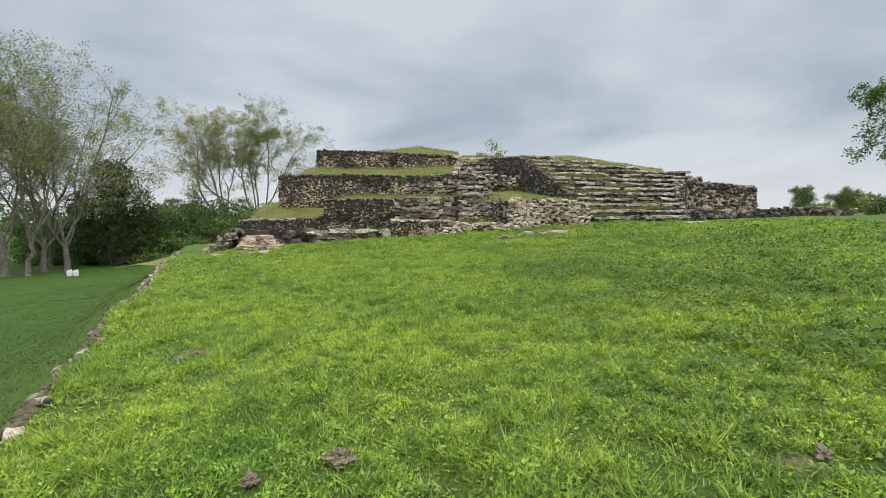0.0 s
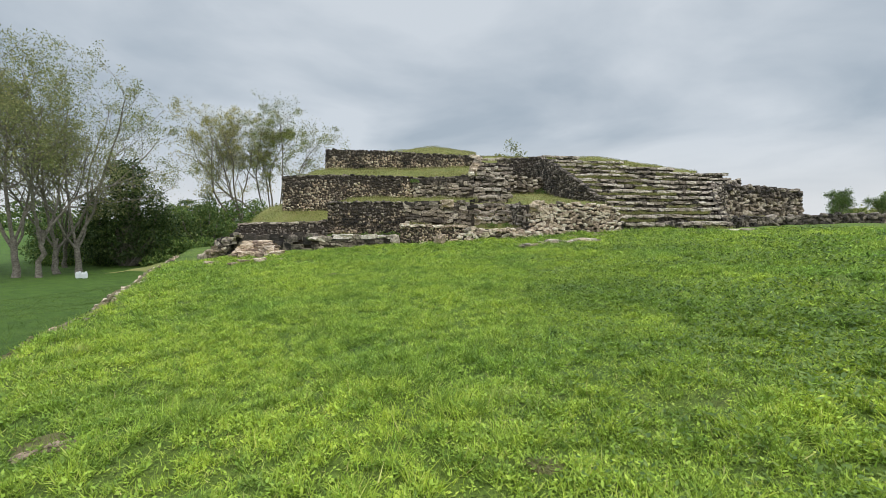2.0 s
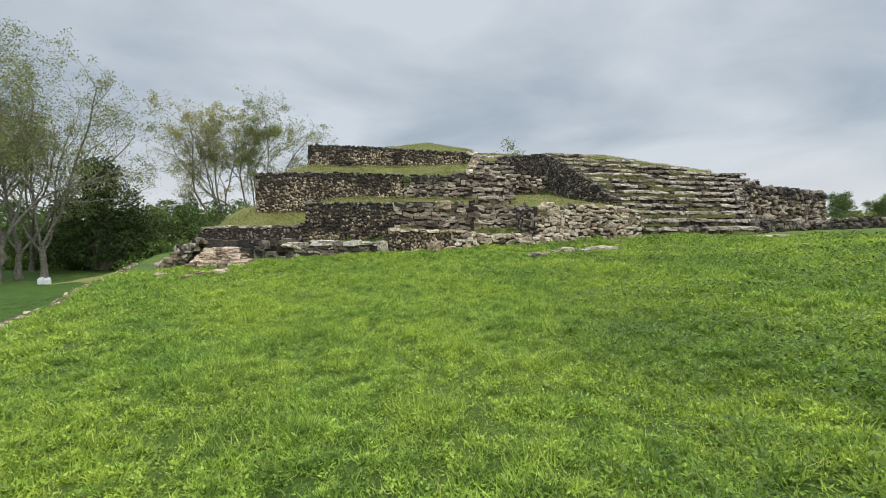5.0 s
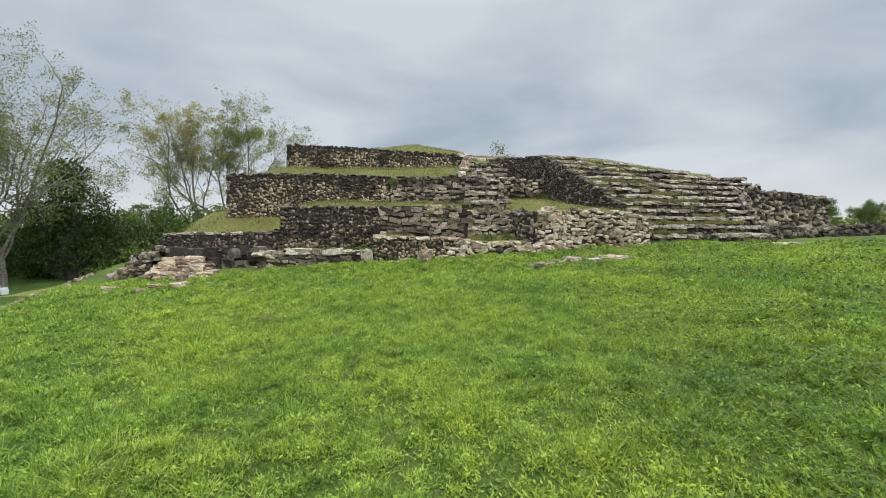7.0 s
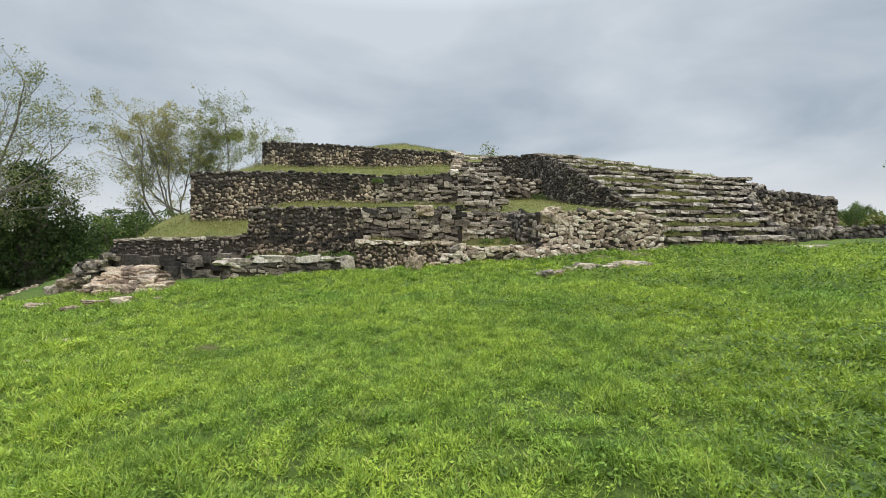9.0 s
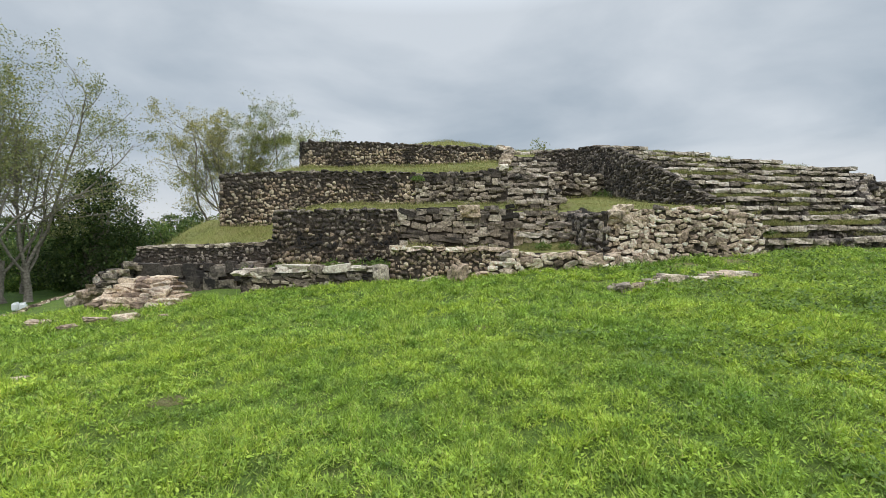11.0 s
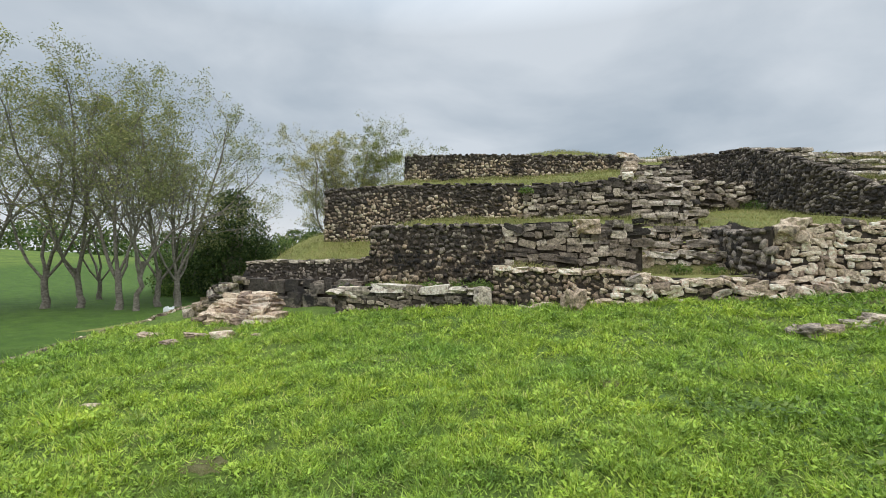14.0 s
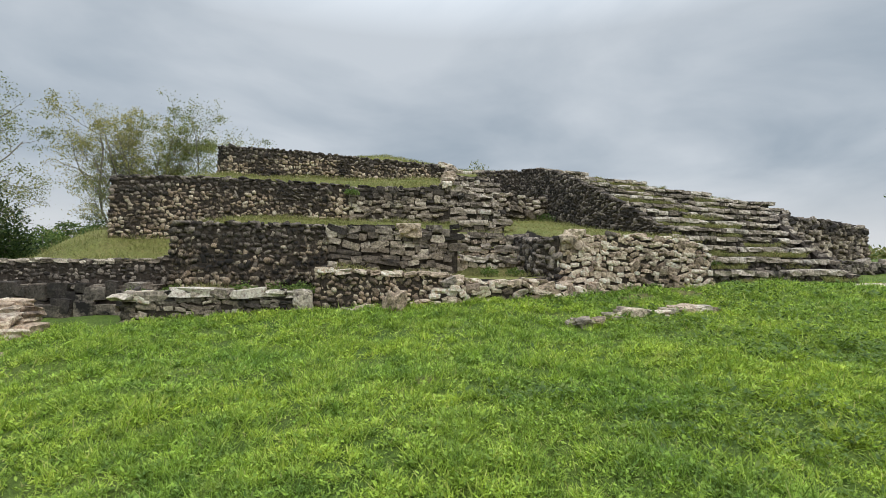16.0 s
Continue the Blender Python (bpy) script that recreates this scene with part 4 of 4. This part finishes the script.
def ragged_mass(seed, w, h):
    """Small masses heaped up unevenly, for the outline of a thicket."""
    r = np.random.default_rng(seed)
    out = [(0, 0, h * 0.3, w * 0.75), (-w * 0.5, 0.2, h * 0.22, w * 0.6), (w * 0.5, -0.2, h * 0.22, w * 0.6)]
    for k in range(9):
        out.append((float(r.uniform(-0.9, 0.9)) * w, float(r.uniform(-0.4, 0.4)) * w, h * float(r.uniform(0.3, 1.15)), w * float(r.uniform(0.18, 0.36))))
    return out


GROVE = "trees on the lower lawn"
proto = [
    make_tree(1, 19.5, 0.52, 0.27, M_LEAF, 6, 0.17, 0.20, 4, label="tall thinly leaved tree with grey forking limbs"),
    make_tree(2, 16.5, 0.55, 0.20, M_LEAF_Y, 5, 0.16, 0.18, 4, (0.06, 0), label="thinly leaved tree with yellowing foliage"),
    make_tree(3, 15.0, 0.48, 0.17, M_LEAF_Y, 4, 0.16, 0.24, 4, (0.14, 0.03), label="slender half-bare tree with a pale leaning trunk", bare=0.06),
    make_tree(4, 17.5, 0.58, 0.22, M_LEAF_Y, 4, 0.16, 0.17, 4, label="spreading tree with bare grey branches and yellowish leaves", bare=0.03),
]
for ob in proto:
    tagged(ob, group=GROVE)
spots = [(0, -42.2, 23.5, 10, 0.86), (1, -48.4, 28.0, 70, 1.08), (3, -43.3, 30.1, 160, 1.05), (1, -41.0, 31.3, 250, 1.05), (0, -36.8, 31.5, 300, 0.80), (2, -34.7, 31.4, 0, 1.0),
         (1, -35.9, 34.3, 120, 1.0), (3, -34.4, 34.9, 200, 0.95), (3, -47, 37, 330, 0.80), (1, -40.5, 40.0, 20, 0.85), (0, -47, 20.5, 200, 0.9)]
used = set()
for kind, x, y, turn, size in spots:
    m = pose(x, y, gz(x, y), 0, 0, turn) @ Matrix.Diagonal((size * 1.14, size * 1.14, size * 1.07, 1))
    if kind in used:
        copy_thing(proto[kind], m @ Matrix.Diagonal([1 / q for q in proto[kind].scale] + [1]))
    else:
        used.add(kind)
        proto[kind].matrix_basis = m
# the pair seen over the pyramid's corner
pair = [make_tree(11, 15.6, 0.5, 0.24, M_LEAF_T, 10, 0.17, 0.16, 5, (-0.12, 0), low=0.4, label="vase-shaped tree with thin yellow-green foliage"),
        make_tree(12, 15.2, 0.52, 0.26, M_LEAF, 14, 0.17, 0.12, 6, low=0.42, label="vase-shaped tree with sparse dark green foliage")]
for ob, (x, y) in zip(pair, ((-27.2, 50.5), (-24.4, 52.5))):
    ob.matrix_basis = pose(x, y, gz(x, y))
    tagged(ob, group="pair of trees behind the pyramid")
behind = make_tree(13, 8.5, 0.95, 0.2, M_LEAF, 6, 0.2, 0.4, 6, label="tree whose crown shows over the top of the ruin")
behind.matrix_basis = pose(3.7, 47, gz(3.7, 47))
right_tree = make_tree(14, 13.5, 1.05, 0.4, M_LEAF_D, 9, 0.26, 0.12, 7, label="large dark tree with drooping leafy boughs", droop=0.09)
right_tree.matrix_basis = pose(47.2, 36.5, gz(47.2, 36.5))
for seed, x, y, h in ((15, 63, 80, 6.5), (16, 73, 82, 6.5)):
    ob = make_tree(seed, h * 0.8, 0.9, 0.16, M_LEAF_D, 1, 0.2, 0.2, 5, label="small broad-crowned tree far off on the plain")
    ob.matrix_basis = pose(x, y, gz(x, y))
# evergreen, vines and scrub
make_bush("evergreen_tree", 21, [(0, 0, 3.2, 3.4), (-1.8, 0.6, 5.6, 2.5), (1.9, -0.4, 6.2, 2.4), (0.2, 0, 8.6, 1.9), (-0.9, 0.5, 9.9, 1.2), (1.2, -0.2, 9.6, 1.3), (-2.8, 0, 2.4, 2.4), (3.0, 0.3, 2.8, 2.3), (3.4, 0, 5.0, 1.4), (-3.4, 0, 6.2, 1.2)], 17000, 0.3, M_LEAF_E,
          "dense dark evergreen tree behind the bare trees", "tree", base=(-35.0, 41.6, gz(-35.0, 41.6)), stem=0.3)
for k, (x, y, w, h) in enumerate(((-44, 44, 3.4, 5.5), (-40.5, 47.5, 3.2, 5.2), (-36.5, 46, 3.0, 4.6), (-33, 48, 3.2, 4.8), (-29.5, 46, 3.0, 4.0), (-27, 50, 3.4, 4.4), (-47.5, 46.5, 3.2, 6.0), (-31, 43, 2.4, 3.0), (-34, 52, 3.4, 5.6), (-25, 47, 2.6, 3.2))):
    make_bush("vine_thicket", 30 + k, ragged_mass(30 + k, w, h), 7500, 0.28, M_VINE if k % 2 else M_LEAF_D,
              "tall thicket hung with green vines", "thicket", base=(x, y, gz(x, y)))
for k, (x, y) in enumerate(((-38, 42.5), (-42.5, 41.5), (-34, 43.5), (-30.5, 40.5), (-27.5, 43))):
    make_bush("shrub", 50 + k, [(0, 0, 0.5, 1.1), (1.0, 0.2, 0.4, 0.9), (-1.1, 0, 0.4, 0.9)], 2200, 0.26, M_VINE, "low leafy shrub at the edge of the lower lawn", "shrub", base=(x, y, gz(x, y)), stem=0.05)
for k, (x, y, w, h) in enumerate(((41.5, 33, 2.0, 1.6), (45, 37, 3, 3.2), (47, 33, 3, 3.4), (42, 39, 1.6, 1.2), (50, 40, 3.4, 4))):
    make_bush("bank_shrub", 60 + k, [(0, 0, h * 0.3, w), (w * 0.7, 0, h * 0.4, w * 0.7), (-w * 0.6, 0.3, h * 0.2, w * 0.7)], 5000, 0.26, M_LEAF_D, "leafy shrub on a low grass bank", "shrub", base=(x, y, gz(x, y)))


def woods(name, seed, arc, n, material, label):
    """Far woods: a ragged belt of crowns. arc: bearing from, bearing to (degrees left of y), distance, height."""
    r = np.random.default_rng(seed)
    blobs = []
    a0, a1, dist, hgt = arc
    a = a0
    while a < a1:
        q = radians(a)
        dd = dist * r.uniform(0.95, 1.15)
        x, y = -math.sin(q) * dd, math.cos(q) * dd
        z = gz(x, y)
        h = hgt * r.uniform(0.6, 1.15)
        blobs += [(x, y, z + h * 0.35, h * 0.5), (x + r.uniform(-2, 2), y, z + h * 0.7, h * 0.34)]
        a += math.degrees(hgt * 0.4 / dist)
    v, f = leaf_quads(cloud_points(r, blobs, n), 1.1, r, 0.4)
    return tagged(new(name, mesh_from(name, v, f, material)), label, "woods", "", "stuff")


woods("far_woods", 71, (12, 95, 165, 9), 30000, M_LEAF_D, "dark belt of woods beyond the lower lawn")
woods("far_woods_east", 72, (-75, -38, 150, 5), 12000, M_LEAF, "low belt of scrub on the horizon")

# ---- white canisters on the lower lawn ----
def canister(x, y, turn):
    can = tagged(new("canister"), "white plastic water canister standing on the lawn", "canister", "pair of canisters")
    can.matrix_basis = pose(x, y, gz(x, y), 0, 0, turn) @ Matrix.Diagonal((0.78, 0.78, 0.78, 1))
    bm = bmesh.new()
    bmesh.ops.create_cube(bm, size=1)
    for v in bm.verts:
        v.co = Vector((v.co.x * 0.5, v.co.y * 0.42, v.co.z * 0.6 + 0.3))
    bmesh.ops.bevel(bm, geom=bm.edges[:], offset=0.07, segments=3, affect="EDGES")
    me = bpy.data.meshes.new("body")
    bm.to_mesh(me)
    bm.free()
    me.materials.append(M_PLASTIC)
    part("body", me, can)
    for nm, rad, z0, z1, px in (("neck", 0.08, 0.58, 0.66, 0.12), ("cap", 0.095, 0.655, 0.71, 0.12)):
        vs, fs = [], []
        tube(vs, fs, np.array([px, 0, z0]), np.array([px, 0, z1]), rad, rad, 14)
        tube(vs, fs, np.array([px, 0, z1]), np.array([px, 0, z1 + 0.001]), rad, 0.001, 14)
        part(nm, mesh_from(nm, np.concatenate(vs), np.concatenate(fs), M_PLASTIC, False), can)
    vs, fs = [], []
    arc = [np.array([-0.2 + 0.24 * k / 6, 0, 0.585 + 0.08 * math.sin(math.pi * k / 6)]) for k in range(7)]
    for a, c in zip(arc, arc[1:]):
        tube(vs, fs, a, c, 0.022, 0.022, 6)
    part("handle", mesh_from("handle", np.concatenate(vs), np.concatenate(fs), M_PLASTIC, True), can)


for k, (x, y, z, w) in enumerate(((-5.6, 14.35, 0.5, 0.22), (-2.35, 14.25, 0.62, 0.26), (-1.7, 13.75, 0.05, 0.12), (5.1, 14.78, 0.7, 0.16), (4.0, 21.7, 3.1, 0.45), (4.3, 20.6, 2.6, 0.35),
                                 (-1.9, 17.6, 3.0, 0.2), (1.6, 15.55, 0.95, 0.22), (2.2, 15.5, 0.95, 0.2), (-5.0, 13.6, 0.1, 0.14), (7.6, 16.6, 1.2, 0.2), (-3.4, 14.15, 0.6, 0.3), (-2.75, 14.25, 0.6, 0.34), (-2.25, 14.1, 0.58, 0.24),
                                 (-4.7, 14.0, 0.58, 0.22), (-0.9, 13.62, 0.05, 0.14), (0.6, 13.86, 0.1, 0.13), (1.9, 14.12, 0.18, 0.16), (-4.0, 13.4, 0.02, 0.12), (3.6, 14.5, 0.3, 0.17), (6.9, 14.98, 0.5, 0.2))):
    w = w * 0.6
    make_bush("wall_weed", 90 + k, [(0, 0, w * 0.1, w * 0.8), (w * 1.1, 0, 0, w * 0.6), (-w * 1.0, 0, w * 0.05, w * 0.65)], 420, 0.04 + 0.06 * w, M_WEED, "small leafy weed rooted between the stones", "weed",
              base=(x, y, z), stem=0.008)

canister(-30.3, 30.4, 15)
canister(-29.9, 30.5, 40)

# ---- grass ----
def blades(name, n, box, hgt, wid, material, label, zf, keep, seed, lean=0.7, slim=False):
    r = np.random.default_rng(seed)
    x = r.uniform(box[0], box[1], n)
    y = r.uniform(box[2], box[3], n)
    patch = np.sin(1.9 * x + 2 * np.sin(0.8 * y)) * np.sin(2.3 * y + 1.5 * np.sin(0.9 * x))
    tuft = 0.3 * clumps(x, y, 1.3, 1) + 0.4 * clumps(x, y, 4.0, 2) + 0.3 * clumps(x, y, 9.0, 3)
    tuft = np.clip((tuft - 0.28) / 0.44, 0, 1)
    ok = keep(x, y) & (r.random(n) < (0.85 + 0.15 * patch) * (0.62 + 0.5 * tuft))
    x, y, patch, tuft = x[ok], y[ok], patch[ok], tuft[ok]
    n = len(x)
    z = zf(x, y) - 0.006
    h = hgt * r.uniform(0.5, 1.3, n) * (1 + 0.2 * patch) * (0.6 + 0.9 * tuft)
    w = wid * r.uniform(0.6, 1.4, n)
    a = r.uniform(0, 2 * np.pi, n)
    b = r.uniform(0, 2 * np.pi, n)
    l = lean * r.uniform(0.3, 1.5, n)
    sx, sy = np.cos(b) * w / 2, np.sin(b) * w / 2
    dx, dy = np.cos(a) * h * l, np.sin(a) * h * l
    v = np.empty((n, 5, 3), np.float32)
    v[:, 0] = np.stack([x - sx, y - sy, z], 1)
    v[:, 1] = np.stack([x + sx, y + sy, z], 1)
    v[:, 2] = np.stack([x + dx * 0.4 + sx * 0.8, y + dy * 0.4 + sy * 0.8, z + h * 0.62], 1)
    v[:, 3] = np.stack([x + dx * 0.4 - sx * 0.8, y + dy * 0.4 - sy * 0.8, z + h * 0.62], 1)
    v[:, 4] = np.stack([x + dx, y + dy, z + h * 0.85], 1)
    if slim:
        q = v[:, [0, 2, 4, 3]].reshape(-1, 3)
        return tagged(new(name, mesh_from(name, q, np.arange(4 * n).reshape(-1, 4), material)), label, "grass", "", "stuff")
    k = np.arange(n)[:, None] * 5
    f = np.concatenate([k + [0, 1, 2], k + [0, 2, 3], k + [3, 2, 4]], 1).reshape(-1, 3)
    return tagged(new(name, mesh_from(name, v.reshape(-1, 3), f, material)), label, "grass", "", "stuff")


def on_lawn(x, y):
    return (x > edge_line(y) + 0.02 + 0.2 * clumps(x, y, 2.2, 9)) & (y < 13.4 + 0.14 * (x + 5) + 0.2 * np.clip(x - 6, 0, 20))


def reach(x, y):
    """Least distance from which a place on the lawn is walked up to."""
    behind = 2.2 + 2.5 * np.clip(-3.4 - y, 0, 9)
    return np.maximum(behind, np.maximum(np.abs(x - 0.3) / 0.95, y - 5.0))


DEEP = ((4.6, 0.9, 2.9, 1.5), (2.9, 3.7, 1.3, 0.5), (5.8, 3.2, 2.2, 0.8), (3.7, -1.6, 1.2, 0.5), (5.0, 9.9, 1.6, 0.5), (3.2, 8.0, 0.9, 0.45), (1.1, 9.2, 0.6, 0.3))


def deep_patch(x, y):
    """Where darker weeds crowd the grass, 0 to 1."""
    q = np.zeros_like(x)
    for cx, cy, a, c in DEEP:
        q = np.maximum(q, 1.25 - np.hypot((x - cx) / a, (y - cy) / c) - 0.7 * (clumps(x, y, 1.7, 8) - 0.3))
    thin = 0.75 * smooth(0.8, 3.0, x) * smooth(0.35, 0.7, clumps(x, y, 0.9, 5) * 0.6 + clumps(x, y, 3.1, 6) * 0.4)
    return np.clip(np.maximum(q * 2.2, thin), 0, 1)


WORN = ((-2.06, -0.83, 0.22), (-2.65, 7.45, 0.22), (0.11, 9.7, 0.16), (1.2, -1.2, 0.14), (2.34, -3.3, 0.14), (4.4, 14.2, 0.4), (5.6, 14.5, 0.4), (-6.8, 11.9, 0.3), (-8.0, 11.2, 0.3))


def worn(x, y):
    """Spots where the turf has gone thin, 0 to 1."""
    q = np.zeros_like(x)
    for cx, cy, r in WORN:
        q = np.maximum(q, np.clip(1.7 - np.hypot(x - cx, y - cy) / r, 0, 1))
    return q


M_BARE = earth_mat("bare thin turf", (0.13, 0.135, 0.045), (0.30, 0.265, 0.12), False)


def bare_patch(cx, cy, rad, seed):
    """A thin skin of earth over the lawn with a ragged rim."""
    r = np.random.default_rng(seed)
    a = np.arange(28) * 2 * np.pi / 28
    v = [(cx, cy, float(turf_z(np.float64(cx), np.float64(cy))) + 0.012)]
    for ring in (0.35, 0.7, 1.0):
        q = rad * ring * (1 + (r.uniform(-0.3, 0.3, 28) if ring == 1.0 else 0))
        x, y = cx + 1.3 * q * np.cos(a), cy + q * np.sin(a)
        z = turf_z(x, y) + (0.014 if ring < 1 else -0.012)
        v += list(zip(x, y, z))
    f = []
    for k in range(28):
        j = (k + 1) % 28
        f.append((0, 1 + k, 1 + j, 1 + j))
        f += [(1 + 28 * i + k, 29 + 28 * i + k, 29 + 28 * i + j, 1 + 28 * i + j) for i in (0, 1)]
    bm = bmesh.new()
    vs = [bm.verts.new(q) for q in v]
    for q in f:
        bm.faces.new([vs[i] for i in dict.fromkeys(q)])
    me = bpy.data.meshes.new("bare_patch")
    bm.to_mesh(me)
    bm.free()
    me.polygons.foreach_set("use_smooth", [True] * len(me.polygons))
    me.materials.append(M_BARE)
    tagged(new("bare_patch", me), "worn brown patch of bare earth in the lawn", "earth patch", "", "structure")


for k, (cx, cy, rad) in enumerate(WORN):
    bare_patch(cx, cy, rad * 0.7, 400 + k)


def scatter(n, r, near, fade):
    """Places on the lawn, thinning with the distance they are seen from; with that distance as a scale."""
    x, y = r.uniform(-13, 17, n), r.uniform(-8.5, 17, n)
    d = reach(x, y) / 2.2
    tuft = smooth(0.25, 0.75, 0.25 * clumps(x, y, 2.6, 4) + 0.3 * clumps(x, y, 5.5, 2) + 0.45 * clumps(x, y, 11.0 / np.floor(1 + d / 2), 7))
    ok = on_lawn(x, y) & (r.random(n) < near * d ** -fade * (0.16 + 1.45 * tuft) * (1 - 0.65 * worn(x, y)))
    return x[ok], y[ok], d[ok], tuft[ok]


def turf_blades(name, n, hgt, wid, material, label, seed):
    """Short mown blades, each a slender leaning triangle."""
    r = np.random.default_rng(seed)
    x, y, d, tuft = scatter(n, r, 1.0, 1.35)
    n = len(x)
    size = d ** 0.6
    long = clumps(x, y, 1.9, 11) > 0.72
    h = hgt * d ** 0.3 * r.uniform(0.55, 1.3, n) * (0.6 + 0.7 * tuft) * np.where(long & (r.random(n) < 0.22), 1.8, 1.0)
    w = wid * size * r.uniform(0.7, 1.4, n)
    a, b, l = r.uniform(0, 2 * np.pi, n), r.uniform(0, 2 * np.pi, n), r.uniform(0.3, 1.7, n)
    z = turf_z(x, y) - 0.004
    sx, sy = np.cos(b) * w / 2, np.sin(b) * w / 2
    dx, dy, dz = np.cos(a) * h * l, np.sin(a) * h * l, h / np.sqrt(0.6 + 0.5 * l * l)
    v = np.stack([np.stack([x - sx, y - sy, z], 1), np.stack([x + sx, y + sy, z], 1), np.stack([x + dx, y + dy, z + dz], 1)], 1).reshape(-1, 3)
    return tagged(new(name, mesh_from(name, v, np.arange(3 * n).reshape(-1, 3), material)), label, "grass", "", "stuff")


def turf_herbs(name, n, size, material, label, seed, where=None, height=0.03):
    """Creeping broad leaves lying over one another, tilted up towards the light."""
    r = np.random.default_rng(seed)
    x, y, d, tuft = scatter(n, r, 1.0, 1.35)
    if where is not None:
        ok = r.random(len(x)) < where(x, y)
        x, y, d, tuft = x[ok], y[ok], d[ok], tuft[ok]
    n = len(x)
    p = np.stack([x, y, turf_z(x, y) + height * d ** 0.3 * r.uniform(0.1, 1.0, n) * (0.3 + 1.5 * tuft)], 1)
    a = r.uniform(0, 2 * np.pi, n)
    q = np.stack([np.cos(a), np.sin(a), r.normal(0.1, 0.38, n)], 1)
    e = np.stack([-np.sin(a), np.cos(a), r.normal(0, 0.38, n)], 1)
    ln = size * (d ** 0.55 * r.uniform(0.55, 1.4, n))[:, None]
    v = np.stack([p, p + q * ln * 0.5 + e * ln * 0.25, p + q * ln, p + q * ln * 0.5 - e * ln * 0.25], 1).reshape(-1, 3)
    return tagged(new(name, mesh_from(name, v, np.arange(4 * n).reshape(-1, 4), material)), label, "grass", "", "stuff")


turf_blades("lawn_grass", 4600000, 0.055, 0.0085, M_BLADE, "short bright green mown grass with lighter blades", 81)
turf_herbs("lawn_herbs", 2300000, 0.027, M_HERB, "creeping broad-leaved weeds woven through the lawn", 82)
turf_herbs("dark_lawn_weeds", 1900000, 0.033, M_WEED, "patches of darker broad-leaved weeds in the lawn", 83, deep_patch, 0.055)
# dark leaf green, to match the ground's painted shade down here
blades("lower_lawn_grass", 110000, (-24, -2, -3, 26), 0.06, 0.022, M_WEED, "short grass on the lower lawn beside the platform", ground_z, lambda x, y: (x < edge_line(y) - 0.5) & (x > -46), 87, 0.9, True)
blades("terrace_grass", 110000, (-12.5, 1.0, 13.9, 30), 0.12, 0.011, M_DRYBLADE, "dry unmown grass on the ruin's terraces", mound_z, lambda x, y: mound_z(x, y) > 0.4, 84, 0.9, True)
blades("court_grass", 100000, (1.2, 17, 14.8, 30), 0.085, 0.011, M_DRYBLADE, "dry grass between the stones of the stairs", lambda x, y: right_z(x, y) + 0.02, lambda x, y: right_z(x, y) > 0.7, 85, 0.9, True)


def tread_z(x, y):
    k = np.floor(stair_front(x, y) / 0.705)
    return 0.75 + 0.318 * np.clip(k, 0, 13)


def on_stair(x, y):
    q = stair_front(x, y)
    fx = np.interp(y, FLANK_Y, FLANK_X)
    clump = np.sin(1.7 * x + 0.8 * y) + np.sin(2.9 * y - 1.3 * x) - 0.16 * (x - 8)
    return (x > fx + 0.3) & (x < 12.2) & (q > 0.1) & (q < 9.4) & (np.mod(q, 0.705) > 0.2) & (clump > -0.25) & (tread_z(x, y) < 4.75 - 0.105 * (x - 5.8))


blades("stair_grass", 170000, (4.6, 12.5, 15, 28), 0.14, 0.012, M_DRYBLADE, "grass tufts growing on the stair treads", tread_z, on_stair, 86, 0.7, True)
